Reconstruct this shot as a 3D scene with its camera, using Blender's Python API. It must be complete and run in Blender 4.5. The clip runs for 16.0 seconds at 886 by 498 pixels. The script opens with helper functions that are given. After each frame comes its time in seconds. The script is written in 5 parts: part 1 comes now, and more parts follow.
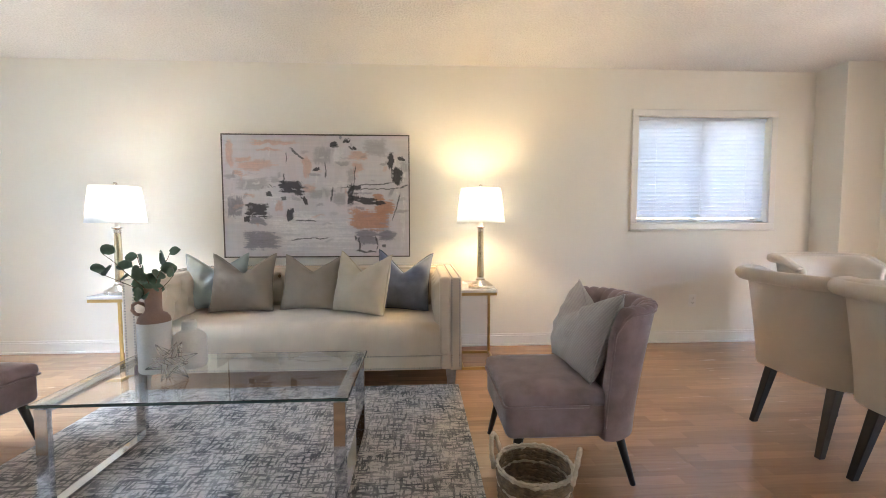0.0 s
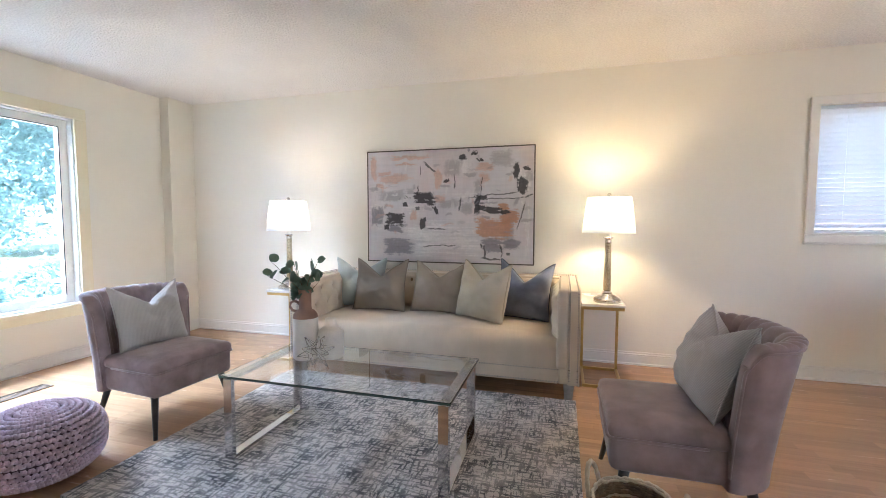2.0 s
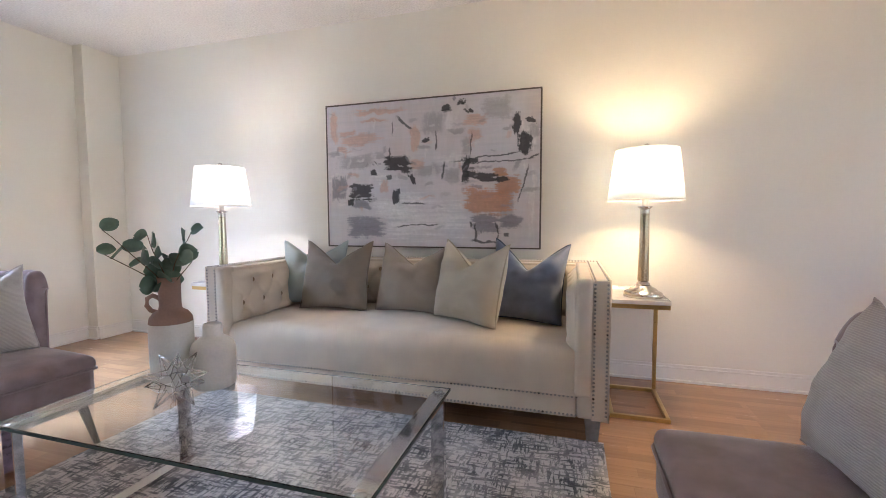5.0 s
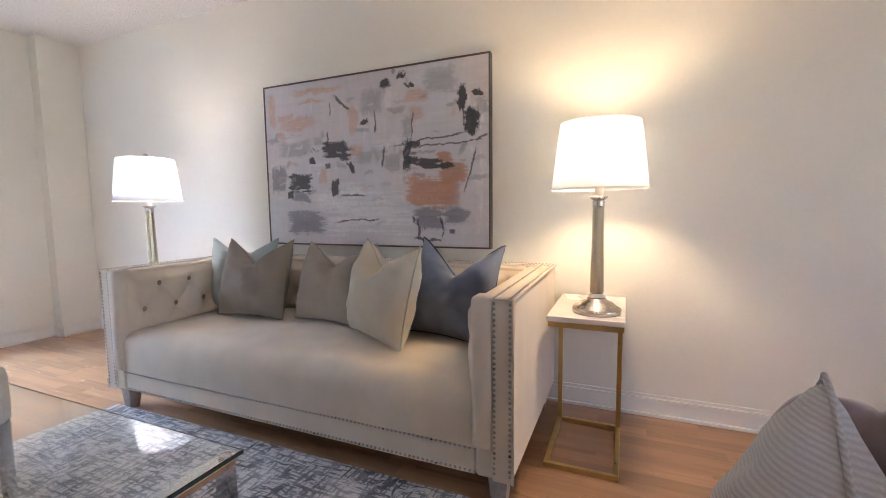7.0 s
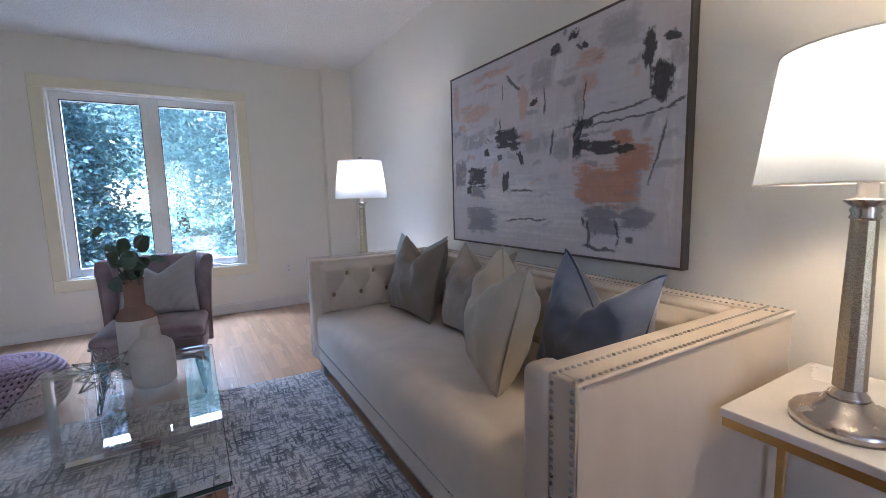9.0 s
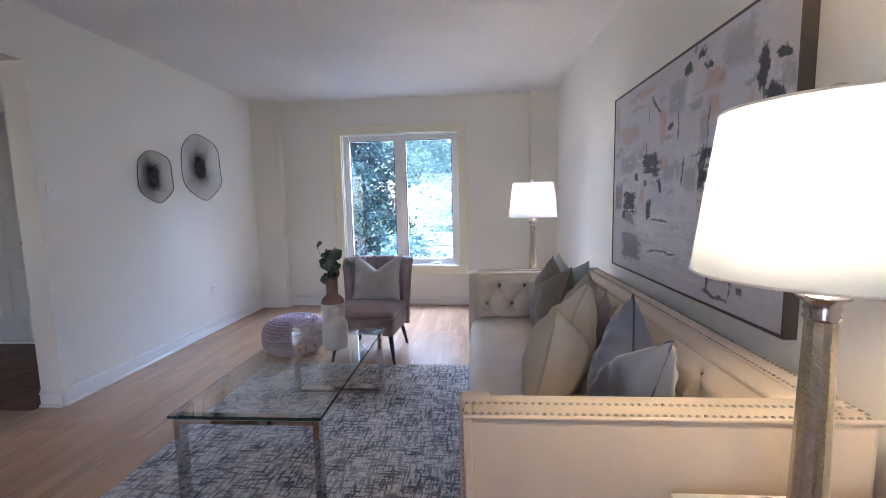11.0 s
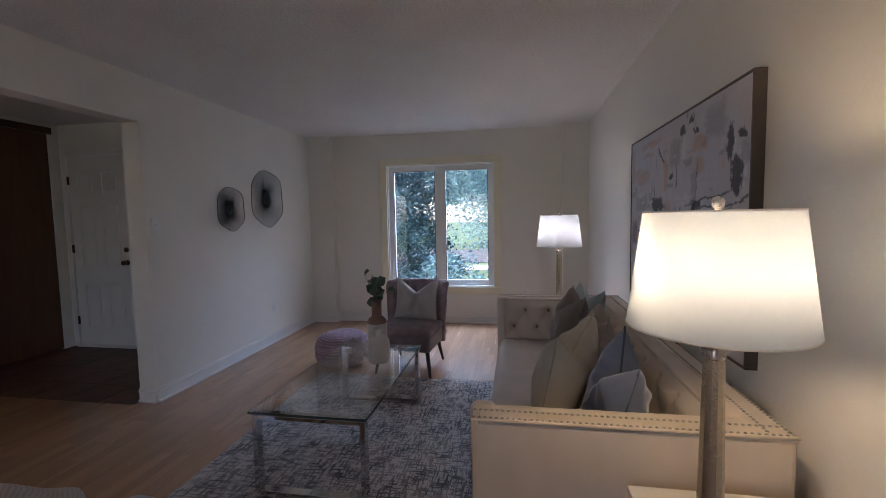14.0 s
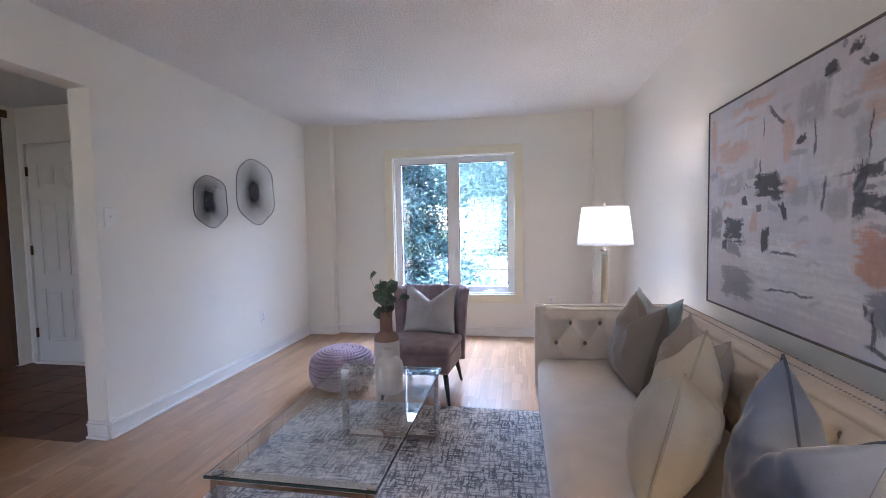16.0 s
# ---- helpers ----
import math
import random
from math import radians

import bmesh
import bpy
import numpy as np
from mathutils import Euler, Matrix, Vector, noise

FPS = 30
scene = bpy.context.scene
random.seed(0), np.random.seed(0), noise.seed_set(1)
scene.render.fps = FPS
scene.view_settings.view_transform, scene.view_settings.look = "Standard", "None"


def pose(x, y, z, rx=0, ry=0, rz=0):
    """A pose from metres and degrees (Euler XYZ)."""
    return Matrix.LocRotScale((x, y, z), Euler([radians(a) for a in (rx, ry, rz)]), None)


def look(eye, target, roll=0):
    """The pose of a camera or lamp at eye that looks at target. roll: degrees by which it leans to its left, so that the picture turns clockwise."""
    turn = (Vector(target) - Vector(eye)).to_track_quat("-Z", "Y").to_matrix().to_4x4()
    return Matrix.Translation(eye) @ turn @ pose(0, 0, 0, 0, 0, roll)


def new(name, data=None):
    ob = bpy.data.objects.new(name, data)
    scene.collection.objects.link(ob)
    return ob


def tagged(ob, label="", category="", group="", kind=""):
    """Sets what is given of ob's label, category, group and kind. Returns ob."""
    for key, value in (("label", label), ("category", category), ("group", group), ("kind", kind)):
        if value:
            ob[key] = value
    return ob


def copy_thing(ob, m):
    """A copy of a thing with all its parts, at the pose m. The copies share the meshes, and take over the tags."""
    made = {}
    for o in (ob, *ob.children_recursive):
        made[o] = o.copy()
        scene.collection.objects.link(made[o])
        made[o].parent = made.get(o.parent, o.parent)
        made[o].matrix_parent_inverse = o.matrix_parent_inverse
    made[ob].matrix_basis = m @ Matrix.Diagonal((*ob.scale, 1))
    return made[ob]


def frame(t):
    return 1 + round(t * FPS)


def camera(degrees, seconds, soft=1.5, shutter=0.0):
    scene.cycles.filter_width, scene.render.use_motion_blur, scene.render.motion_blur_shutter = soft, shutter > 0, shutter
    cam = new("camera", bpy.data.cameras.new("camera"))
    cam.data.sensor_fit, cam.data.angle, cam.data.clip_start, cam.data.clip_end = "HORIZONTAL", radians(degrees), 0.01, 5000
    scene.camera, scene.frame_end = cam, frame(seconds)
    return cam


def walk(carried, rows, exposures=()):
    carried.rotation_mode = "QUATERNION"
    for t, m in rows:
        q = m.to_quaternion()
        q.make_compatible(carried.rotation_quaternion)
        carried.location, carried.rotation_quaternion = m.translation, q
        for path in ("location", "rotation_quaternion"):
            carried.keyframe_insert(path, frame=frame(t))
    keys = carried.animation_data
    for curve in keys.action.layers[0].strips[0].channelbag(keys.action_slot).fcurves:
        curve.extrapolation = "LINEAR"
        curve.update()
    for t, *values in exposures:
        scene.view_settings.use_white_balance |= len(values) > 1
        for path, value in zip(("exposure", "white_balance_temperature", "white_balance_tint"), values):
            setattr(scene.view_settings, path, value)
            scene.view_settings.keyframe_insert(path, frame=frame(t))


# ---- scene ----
cam = camera(92.2, 16.0, soft=0.75)
PATH = [
    (0, (0.26, 0.253, 1.1), (0.371, 2.246, 0.976), -0.1),
    (0.5, (0.372, 0.251, 1.093), (0.145, 2.236, 0.999), -0.1),
    (1, (0.433, 0.193, 1.152), (0.028, 2.149, 1.047), -0.1),
    (1.5, (0.426, 0.18, 1.19), (-0.06, 2.117, 1.066), 0.0),
    (2, (0.418, 0.199, 1.178), (-0.123, 2.121, 1.053), 0.1),
    (2.5, (0.407, 0.236, 1.128), (-0.165, 2.149, 1.013), 0.2),
    (3, (0.339, 0.323, 1.106), (-0.233, 2.236, 0.987), 0.3),
    (3.2, (0.306, 0.361, 1.118), (-0.263, 2.273, 0.984), 0.2),
    (5.5, (0.43, 1.283, 0.983), (-0.139, 3.195, 0.846), -0.4),
    (6, (0.543, 1.383, 1.006), (-0.01, 3.297, 0.827), -0.8),
    (6.5, (0.712, 1.508, 1.036), (0.096, 3.4, 0.84), -1.0),
    (7, (0.847, 1.726, 1.022), (0.065, 3.557, 0.839), -0.7),
    (7.5, (0.906, 1.86, 1.076), (-0.073, 3.591, 0.867), -0.8),
    (8, (1.031, 2.065, 1.072), (-0.213, 3.619, 0.876), -0.7),
    (8.5, (1.084, 2.212, 1.097), (-0.412, 3.521, 0.87), -1.1),
    (9, (1.058, 2.429, 1.091), (-0.656, 3.431, 0.851), -1.4),
    (9.5, (1.068, 2.6, 1.083), (-0.807, 3.26, 0.865), -1.4),
    (10, (1.164, 2.812, 1.112), (-0.806, 3.089, 0.906), -1.4),
    (12.3, (1.813, 3.147, 1.366), (-0.156, 2.868, 1.162), -1.2),
    (12.5, (1.847, 3.171, 1.374), (-0.122, 2.877, 1.181), -1.2),
    (13, (1.88, 3.189, 1.374), (-0.086, 2.87, 1.197), -1.2),
    (13.5, (1.871, 3.187, 1.38), (-0.094, 2.849, 1.216), -1.1),
    (14, (1.805, 3.159, 1.361), (-0.159, 2.814, 1.215), -1.1),
    (14.5, (1.677, 3.086, 1.337), (-0.289, 2.74, 1.203), -0.9),
    (15, (1.567, 3.027, 1.303), (-0.398, 2.675, 1.18), -1.2),
    (15.5, (1.413, 2.971, 1.268), (-0.554, 2.625, 1.151), -1.2),
    (16, (1.211, 2.901, 1.255), (-0.756, 2.556, 1.146), -1.1),
]
EXPOSURES = [(0.0, 4.09, 6350, 15), (3.0, 4.04, 6050, 19), (5.5, 3.89, 6050, 22), (7.0, 3.79, 6050, 23), (8.0, 3.42, 5750, 21), (9.0, 3.04, 5400, 23), (10.2, 3.44, 5450, 24),
             (12.5, 2.42, 6000, 25), (13.5, 2.05, 5950, 26), (14.5, 2.14, 5850, 27), (15.0, 2.42, 5750, 26), (15.5, 2.95, 5650, 26), (16.0, 3.45, 5700, 26)]
walk(cam, [(t, look(eye, target, roll)) for t, eye, target, roll in PATH], EXPOSURES)

# ---- light ----
world = bpy.data.worlds.new("world")
scene.world = world
world.use_nodes = True
wn = world.node_tree
sky = wn.nodes.new("ShaderNodeTexSky")
sky.sky_type, sky.sun_disc = "NISHITA", False
sky.sun_elevation, sky.sun_rotation = radians(48), radians(200)
wn.links.new(sky.outputs[0], wn.nodes["Background"].inputs[0])
wn.nodes["Background"].inputs[1].default_value = 0.15


def lamp(name, kind, m, energy, color, **more):
    data = bpy.data.lights.new(name, kind)
    data.energy, data.color = energy, color
    for key, value in more.items():
        if key == "size":
            data.size = value
        elif key == "size_y":
            data.shape, data.size_y = "RECTANGLE", value
        elif key == "radius":
            data.shadow_soft_size = value
        elif key == "angle":
            data.angle = value
    ob = new(name, data)
    ob.matrix_world = m
    return ob


lamp("sun", "SUN", look((0, 0, 20), (-3.0, 9.0, 8.0)), 4.5, (1.0, 0.95, 0.87), angle=radians(0.6))
lamp("window_daylight", "AREA", look((-4.9, 2.19, 3.2), (-2.9, 2.19, 1.2)), 76.0, (0.53, 0.74, 1.0), size=2.6, size_y=1.5)
lamp("side_window_daylight", "AREA", look((2.81, 4.55, 1.62), (2.81, 0, 1.5)), 0.03, (0.42, 0.66, 1.0), size=1.5, size_y=1.2)
LAMP_R, LAMP_L = (0.745, 3.606), (-1.949, 3.508)
TOP_Z = 0.585
# Warm fill for the dining side, added at an unseen opening.
lamp("dining_fill", "AREA", look((4.22, 1.95, 1.3), (0.0, 2.4, 2.1)), 0.035, (1.0, 0.79, 0.42), size=0.9, size_y=1.5)
# Added fill that brightens the entrance hall; no known source stands here.
lamp("hall_fill", "AREA", look((4.22, -0.67, 1.2), (0.0, -1.0, 1.2)), 0.04, (1.0, 0.80, 0.58), size=0.6, size_y=1.7)
lamp("bulb_light", "POINT", pose(LAMP_R[0], LAMP_R[1], 1.255), 1.72, (1.0, 0.735, 0.38), radius=0.05)
lamp("bulb_light", "POINT", pose(LAMP_L[0], LAMP_L[1], 1.255), 1.25, (1.0, 0.87, 0.72), radius=0.05)


# ---- materials ----
def nodes_of(name):
    m = bpy.data.materials.new(name)
    m.use_nodes = True
    return m, m.node_tree.nodes, m.node_tree.links, m.node_tree.nodes["Principled BSDF"]


def mat(name, col, rough=0.6, var=0.12, scale=6.0, bump=0.0, bscale=200.0, metal=0.0, sheen=0.0, coat=0.0,
        stretch=(1, 1, 1), per_object=0.0, rvar=0.1, spec=0.5, fine=0.05, relief=0.004):
    """Base colour with a coarse and a fine variation, roughness variation and a fine relief."""
    m, n, l, b = nodes_of(name)
    tc = n.new("ShaderNodeTexCoord")
    mp = n.new("ShaderNodeMapping")
    mp.inputs["Scale"].default_value = stretch
    l.new(tc.outputs["Object"], mp.inputs[0])
    big, small = n.new("ShaderNodeTexNoise"), n.new("ShaderNodeTexNoise")
    big.inputs["Scale"].default_value, big.inputs["Detail"].default_value = scale, 4
    small.inputs["Scale"].default_value, small.inputs["Detail"].default_value = bscale, 3
    for t in (big, small):
        l.new(mp.outputs[0], t.inputs["Vector"])
    a = n.new("ShaderNodeMapRange")
    a.inputs["From Min"].default_value, a.inputs["From Max"].default_value = 0.3, 0.7
    a.inputs["To Min"].default_value, a.inputs["To Max"].default_value = 1 - var, 1 + var
    l.new(big.outputs[0], a.inputs[0])
    c = n.new("ShaderNodeMapRange")
    c.inputs["To Min"].default_value, c.inputs["To Max"].default_value = 1 - 2 * fine, 1 + 2 * fine
    l.new(small.outputs[0], c.inputs[0])
    f = n.new("ShaderNodeMath")
    f.operation = "MULTIPLY"
    l.new(a.outputs[0], f.inputs[0]), l.new(c.outputs[0], f.inputs[1])
    if per_object:
        oi = n.new("ShaderNodeObjectInfo")
        d = n.new("ShaderNodeMapRange")
        d.inputs["To Min"].default_value, d.inputs["To Max"].default_value = 1 - per_object, 1 + per_object
        l.new(oi.outputs["Random"], d.inputs[0])
        g = n.new("ShaderNodeMath")
        g.operation = "MULTIPLY"
        l.new(f.outputs[0], g.inputs[0]), l.new(d.outputs[0], g.inputs[1])
        f = g
    mul = n.new("ShaderNodeVectorMath")
    mul.operation = "SCALE"
    mul.inputs[0].default_value = col
    l.new(f.outputs[0], mul.inputs["Scale"])
    l.new(mul.outputs[0], b.inputs["Base Color"])
    r = n.new("ShaderNodeMapRange")
    r.inputs["To Min"].default_value, r.inputs["To Max"].default_value = max(0.02, rough - rvar), min(1, rough + rvar)
    l.new(big.outputs[0], r.inputs[0]), l.new(r.outputs[0], b.inputs["Roughness"])
    b.inputs["Metallic"].default_value, b.inputs["Specular IOR Level"].default_value = metal, spec
    b.inputs["Sheen Weight"].default_value, b.inputs["Coat Weight"].default_value = sheen, coat
    b.inputs["Sheen Roughness"].default_value = 0.35
    if bump:
        bp = n.new("ShaderNodeBump")
        bp.inputs["Strength"].default_value, bp.inputs["Distance"].default_value = min(1, bump), relief
        l.new(small.outputs[0], bp.inputs["Height"]), l.new(bp.outputs[0], b.inputs["Normal"])
    return m


def glass_mat(name, tint=(0.95, 0.98, 0.97), rough=0.0):
    m, n, l, b = nodes_of(name)
    b.inputs["Base Color"].default_value = (*tint, 1)
    b.inputs["Transmission Weight"].default_value, b.inputs["Roughness"].default_value, b.inputs["IOR"].default_value = 1, rough, 1.45
    return m


def shade_mat(name):
    m, n, l, b = nodes_of(name)
    df, tl, mx = n.new("ShaderNodeBsdfDiffuse"), n.new("ShaderNodeBsdfTranslucent"), n.new("ShaderNodeMixShader")
    wv = n.new("ShaderNodeTexNoise")
    wv.inputs["Scale"].default_value = 300
    bp = n.new("ShaderNodeBump")
    bp.inputs["Strength"].default_value, bp.inputs["Distance"].default_value = 0.3, 0.001
    l.new(wv.outputs[0], bp.inputs["Height"])
    for q in (df, tl):
        q.inputs[0].default_value = (0.73, 0.78, 0.83, 1)
        l.new(bp.outputs[0], q.inputs["Normal"])
    mx.inputs[0].default_value = 0.8
    l.new(df.outputs[0], mx.inputs[1]), l.new(tl.outputs[0], mx.inputs[2]), l.new(mx.outputs[0], n["Material Output"].inputs[0])
    return m


def glow_mat(name, col, strength):
    m, n, l, b = nodes_of(name)
    b.inputs["Emission Color"].default_value, b.inputs["Emission Strength"].default_value = (*col, 1), strength
    return m


def plank_mat():
    """Light maple laminate: three narrow strips on each plank, grain along x."""
    m, n, l, b = nodes_of("maple_laminate")
    tc, oi = n.new("ShaderNodeTexCoord"), n.new("ShaderNodeObjectInfo")
    sh = n.new("ShaderNodeVectorMath")
    sh.operation = "ADD"
    cb = n.new("ShaderNodeCombineXYZ")
    mu = n.new("ShaderNodeMath")
    mu.operation, mu.inputs[1].default_value = "MULTIPLY", 37.0
    l.new(oi.outputs["Random"], mu.inputs[0])
    l.new(mu.outputs[0], cb.inputs[0]), l.new(mu.outputs[0], cb.inputs[1])
    l.new(tc.outputs["Object"], sh.inputs[0]), l.new(cb.outputs[0], sh.inputs[1])
    mp = n.new("ShaderNodeMapping")
    mp.inputs["Scale"].default_value = (1.5, 22, 1)
    l.new(sh.outputs[0], mp.inputs[0])
    gr = n.new("ShaderNodeTexNoise")
    gr.inputs["Scale"].default_value, gr.inputs["Detail"].default_value, gr.inputs["Distortion"].default_value = 2.5, 5, 0.6
    l.new(mp.outputs[0], gr.inputs["Vector"])
    br = n.new("ShaderNodeTexBrick")
    br.inputs["Color1"].default_value, br.inputs["Color2"].default_value = (0.36, 0.36, 0.36, 1), (0.62, 0.62, 0.62, 1)
    br.inputs["Mortar"].default_value = (0.36, 0.36, 0.36, 1)
    br.inputs["Scale"].default_value, br.inputs["Mortar Size"].default_value = 1.0, 0.0008
    br.inputs["Brick Width"].default_value, br.inputs["Row Height"].default_value = 0.42, 0.0635
    l.new(sh.outputs[0], br.inputs["Vector"])
    ramp = n.new("ShaderNodeValToRGB")
    ramp.color_ramp.elements[0].position, ramp.color_ramp.elements[0].color = 0.25, (0.385, 0.21, 0.105, 1)
    ramp.color_ramp.elements[1].position, ramp.color_ramp.elements[1].color = 0.75, (0.47, 0.27, 0.145, 1)
    l.new(gr.outputs[0], ramp.inputs[0])
    mx = n.new("ShaderNodeMix")
    mx.data_type, mx.blend_type = "RGBA", "OVERLAY"
    mx.inputs[0].default_value = 0.6
    l.new(ramp.outputs[0], mx.inputs[6]), l.new(br.outputs[0], mx.inputs[7])
    l.new(mx.outputs[2], b.inputs["Base Color"])
    rr = n.new("ShaderNodeMapRange")
    rr.inputs["To Min"].default_value, rr.inputs["To Max"].default_value = 0.17, 0.32
    l.new(gr.outputs[0], rr.inputs[0]), l.new(rr.outputs[0], b.inputs["Roughness"])
    b.inputs["Coat Weight"].default_value, b.inputs["Coat Roughness"].default_value = 0.45, 0.28
    bp = n.new("ShaderNodeBump")
    bp.inputs["Strength"].default_value, bp.inputs["Distance"].default_value = 0.12, 0.001
    l.new(gr.outputs[0], bp.inputs["Height"]), l.new(bp.outputs[0], b.inputs["Normal"])
    return m


def rug_mat():
    """Cream pile with broken charcoal hatching along both ways of the weave."""
    m, n, l, b = nodes_of("hatched_rug")
    tc = n.new("ShaderNodeTexCoord")

    def streak(sx, sy, lo, hi):
        mp, nz, mr = n.new("ShaderNodeMapping"), n.new("ShaderNodeTexNoise"), n.new("ShaderNodeMapRange")
        mp.inputs["Scale"].default_value = (sx, sy, 1)
        nz.inputs["Scale"].default_value, nz.inputs["Detail"].default_value, nz.inputs["Roughness"].default_value = 1.0, 4, 0.68
        mr.inputs["From Min"].default_value, mr.inputs["From Max"].default_value = lo, hi
        l.new(tc.outputs["Object"], mp.inputs[0]), l.new(mp.outputs[0], nz.inputs["Vector"]), l.new(nz.outputs[0], mr.inputs[0])
        return mr
    a, c, d = streak(11, 66, 0.505, 0.54), streak(66, 11, 0.51, 0.545), streak(5, 6, 0.36, 0.62)
    mx = n.new("ShaderNodeMath")
    mx.operation = "MAXIMUM"
    l.new(a.outputs[0], mx.inputs[0]), l.new(c.outputs[0], mx.inputs[1])
    mm = n.new("ShaderNodeMath")
    mm.operation = "MULTIPLY"
    dd = n.new("ShaderNodeMapRange")
    dd.inputs["To Min"].default_value, dd.inputs["To Max"].default_value = 0.45, 1.0
    l.new(d.outputs[0], dd.inputs[0])
    l.new(mx.outputs[0], mm.inputs[0]), l.new(dd.outputs[0], mm.inputs[1])
    wash = n.new("ShaderNodeMix")
    wash.data_type = "RGBA"
    wash.inputs[6].default_value, wash.inputs[7].default_value = (0.61, 0.55, 0.49, 1), (0.45, 0.41, 0.375, 1)
    l.new(d.outputs[0], wash.inputs[0])
    col = n.new("ShaderNodeMix")
    col.data_type = "RGBA"
    col.inputs[7].default_value = (0.045, 0.044, 0.048, 1)
    l.new(mm.outputs[0], col.inputs[0]), l.new(wash.outputs[2], col.inputs[6]), l.new(col.outputs[2], b.inputs["Base Color"])
    b.inputs["Roughness"].default_value, b.inputs["Sheen Weight"].default_value = 0.95, 0.2
    nz = n.new("ShaderNodeTexNoise")
    nz.inputs["Scale"].default_value = 260
    l.new(tc.outputs["Object"], nz.inputs["Vector"])
    bp = n.new("ShaderNodeBump")
    bp.inputs["Strength"].default_value, bp.inputs["Distance"].default_value = 0.8, 0.004
    l.new(nz.outputs[0], bp.inputs["Height"]), l.new(bp.outputs[0], b.inputs["Normal"])
    return m


def woven_mat(name, col, pitch):
    """Chunky woven cloth: raised rows with broken dashes."""
    m, n, l, b = nodes_of(name)
    tc, mp = n.new("ShaderNodeTexCoord"), n.new("ShaderNodeMapping")
    mp.inputs["Scale"].default_value = (0.45, 1, 1)
    l.new(tc.outputs["Object"], mp.inputs[0])
    wv = n.new("ShaderNodeTexWave")
    wv.bands_direction = "Z"
    wv.inputs["Scale"].default_value, wv.inputs["Distortion"].default_value, wv.inputs["Detail Scale"].default_value, wv.inputs["Detail"].default_value = 0.314 / pitch, 1.2, 3.0, 2
    nz = n.new("ShaderNodeTexNoise")
    nz.inputs["Scale"].default_value, nz.inputs["Detail"].default_value = 1.4 / pitch, 3
    l.new(tc.outputs["Object"], wv.inputs["Vector"]), l.new(mp.outputs[0], nz.inputs["Vector"])
    ad = n.new("ShaderNodeMath")
    ad.operation = "MULTIPLY"
    l.new(wv.outputs["Fac"], ad.inputs[0]), l.new(nz.outputs[0], ad.inputs[1])
    rp = n.new("ShaderNodeValToRGB")
    rp.color_ramp.elements[0].position, rp.color_ramp.elements[0].color = 0.05, (*[c * 0.86 for c in col], 1)
    rp.color_ramp.elements[1].position, rp.color_ramp.elements[1].color = 0.5, (*[c * 1.04 for c in col], 1)
    l.new(ad.outputs[0], rp.inputs[0]), l.new(rp.outputs[0], b.inputs["Base Color"])
    bp = n.new("ShaderNodeBump")
    bp.inputs["Strength"].default_value, bp.inputs["Distance"].default_value = 0.6, 0.003
    l.new(ad.outputs[0], bp.inputs["Height"]), l.new(bp.outputs[0], b.inputs["Normal"])
    b.inputs["Roughness"].default_value, b.inputs["Sheen Weight"].default_value = 0.95, 0.2
    return m


WALL = mat("warm_white_wall_paint", (0.80, 0.764, 0.68), 0.55, 0.02, 1.2, 0.12, 90, fine=0.01)
CEIL = mat("popcorn_ceiling", (0.80, 0.775, 0.74), 0.9, 0.03, 2, 1.0, 75, fine=0.10, relief=0.018)
TRIM = mat("white_trim_paint", (0.80, 0.77, 0.72), 0.35, 0.02, 3, 0.05, 60, fine=0.01)
CREAMTRIM = mat("cream_window_trim_paint", (0.80, 0.74, 0.56), 0.4, 0.03, 3, 0.05, 60, fine=0.01)
VINYL = mat("white_vinyl", (0.82, 0.82, 0.775), 0.3, 0.01, 3)
PLANK = plank_mat()
RUG = rug_mat()
TILE = mat("brown_slate_tile", (0.16, 0.068, 0.038), 0.48, 0.35, 5, 0.3, 40, per_object=0.2)
GROUT = mat("dark_grout", (0.06, 0.04, 0.03), 0.9)
LINEN = mat("ivory_velvet", (0.64, 0.54, 0.42), 0.85, 0.06, 5, 0.07, 420, sheen=0.35, stretch=(1.6, 1.6, 1.0))
MAUVE = mat("mauve_velvet", (0.285, 0.21, 0.21), 0.8, 0.28, 9, 0.2, 400, sheen=0.45)
CHROME = mat("polished_chrome", (0.66, 0.66, 0.67), 0.07, 0.03, 4, metal=1, rvar=0.03)
NAIL = mat("pewter_nailhead", (0.36, 0.335, 0.30), 0.3, 0.1, 30, metal=0.85)
GREYLEG = mat("silvered_wood", (0.30, 0.27, 0.24), 0.35, 0.2, 20, 0.1, 80)
GOLD = mat("brushed_brass", (0.62, 0.43, 0.18), 0.32, 0.06, 30, metal=1)
MARBLE = mat("white_marble", (0.76, 0.73, 0.69), 0.25, 0.05, 7, fine=0.02)
BLACKWOOD = mat("black_stained_wood", (0.018, 0.013, 0.011), 0.4, 0.2, 30, 0.1, 120)
GLASS = glass_mat("window_glass", (0.98, 1.0, 0.99))
TABLEGLASS = glass_mat("tempered_table_glass", (0.97, 0.99, 0.985))
GLASSEDGE = mat("green_glass_edge", (0.05, 0.08, 0.075), 0.1, 0.05)
SHADE = shade_mat("white_linen_shade")
BULB = glow_mat("lit_bulb", (1.0, 0.8, 0.55), 4.0)
MERCURY = mat("mercury_glass", (0.58, 0.51, 0.37), 0.22, 0.14, 130, 0.2, 220, metal=0.8)
NICKEL = mat("brushed_nickel", (0.62, 0.58, 0.53), 0.25, 0.06, 25, metal=1)
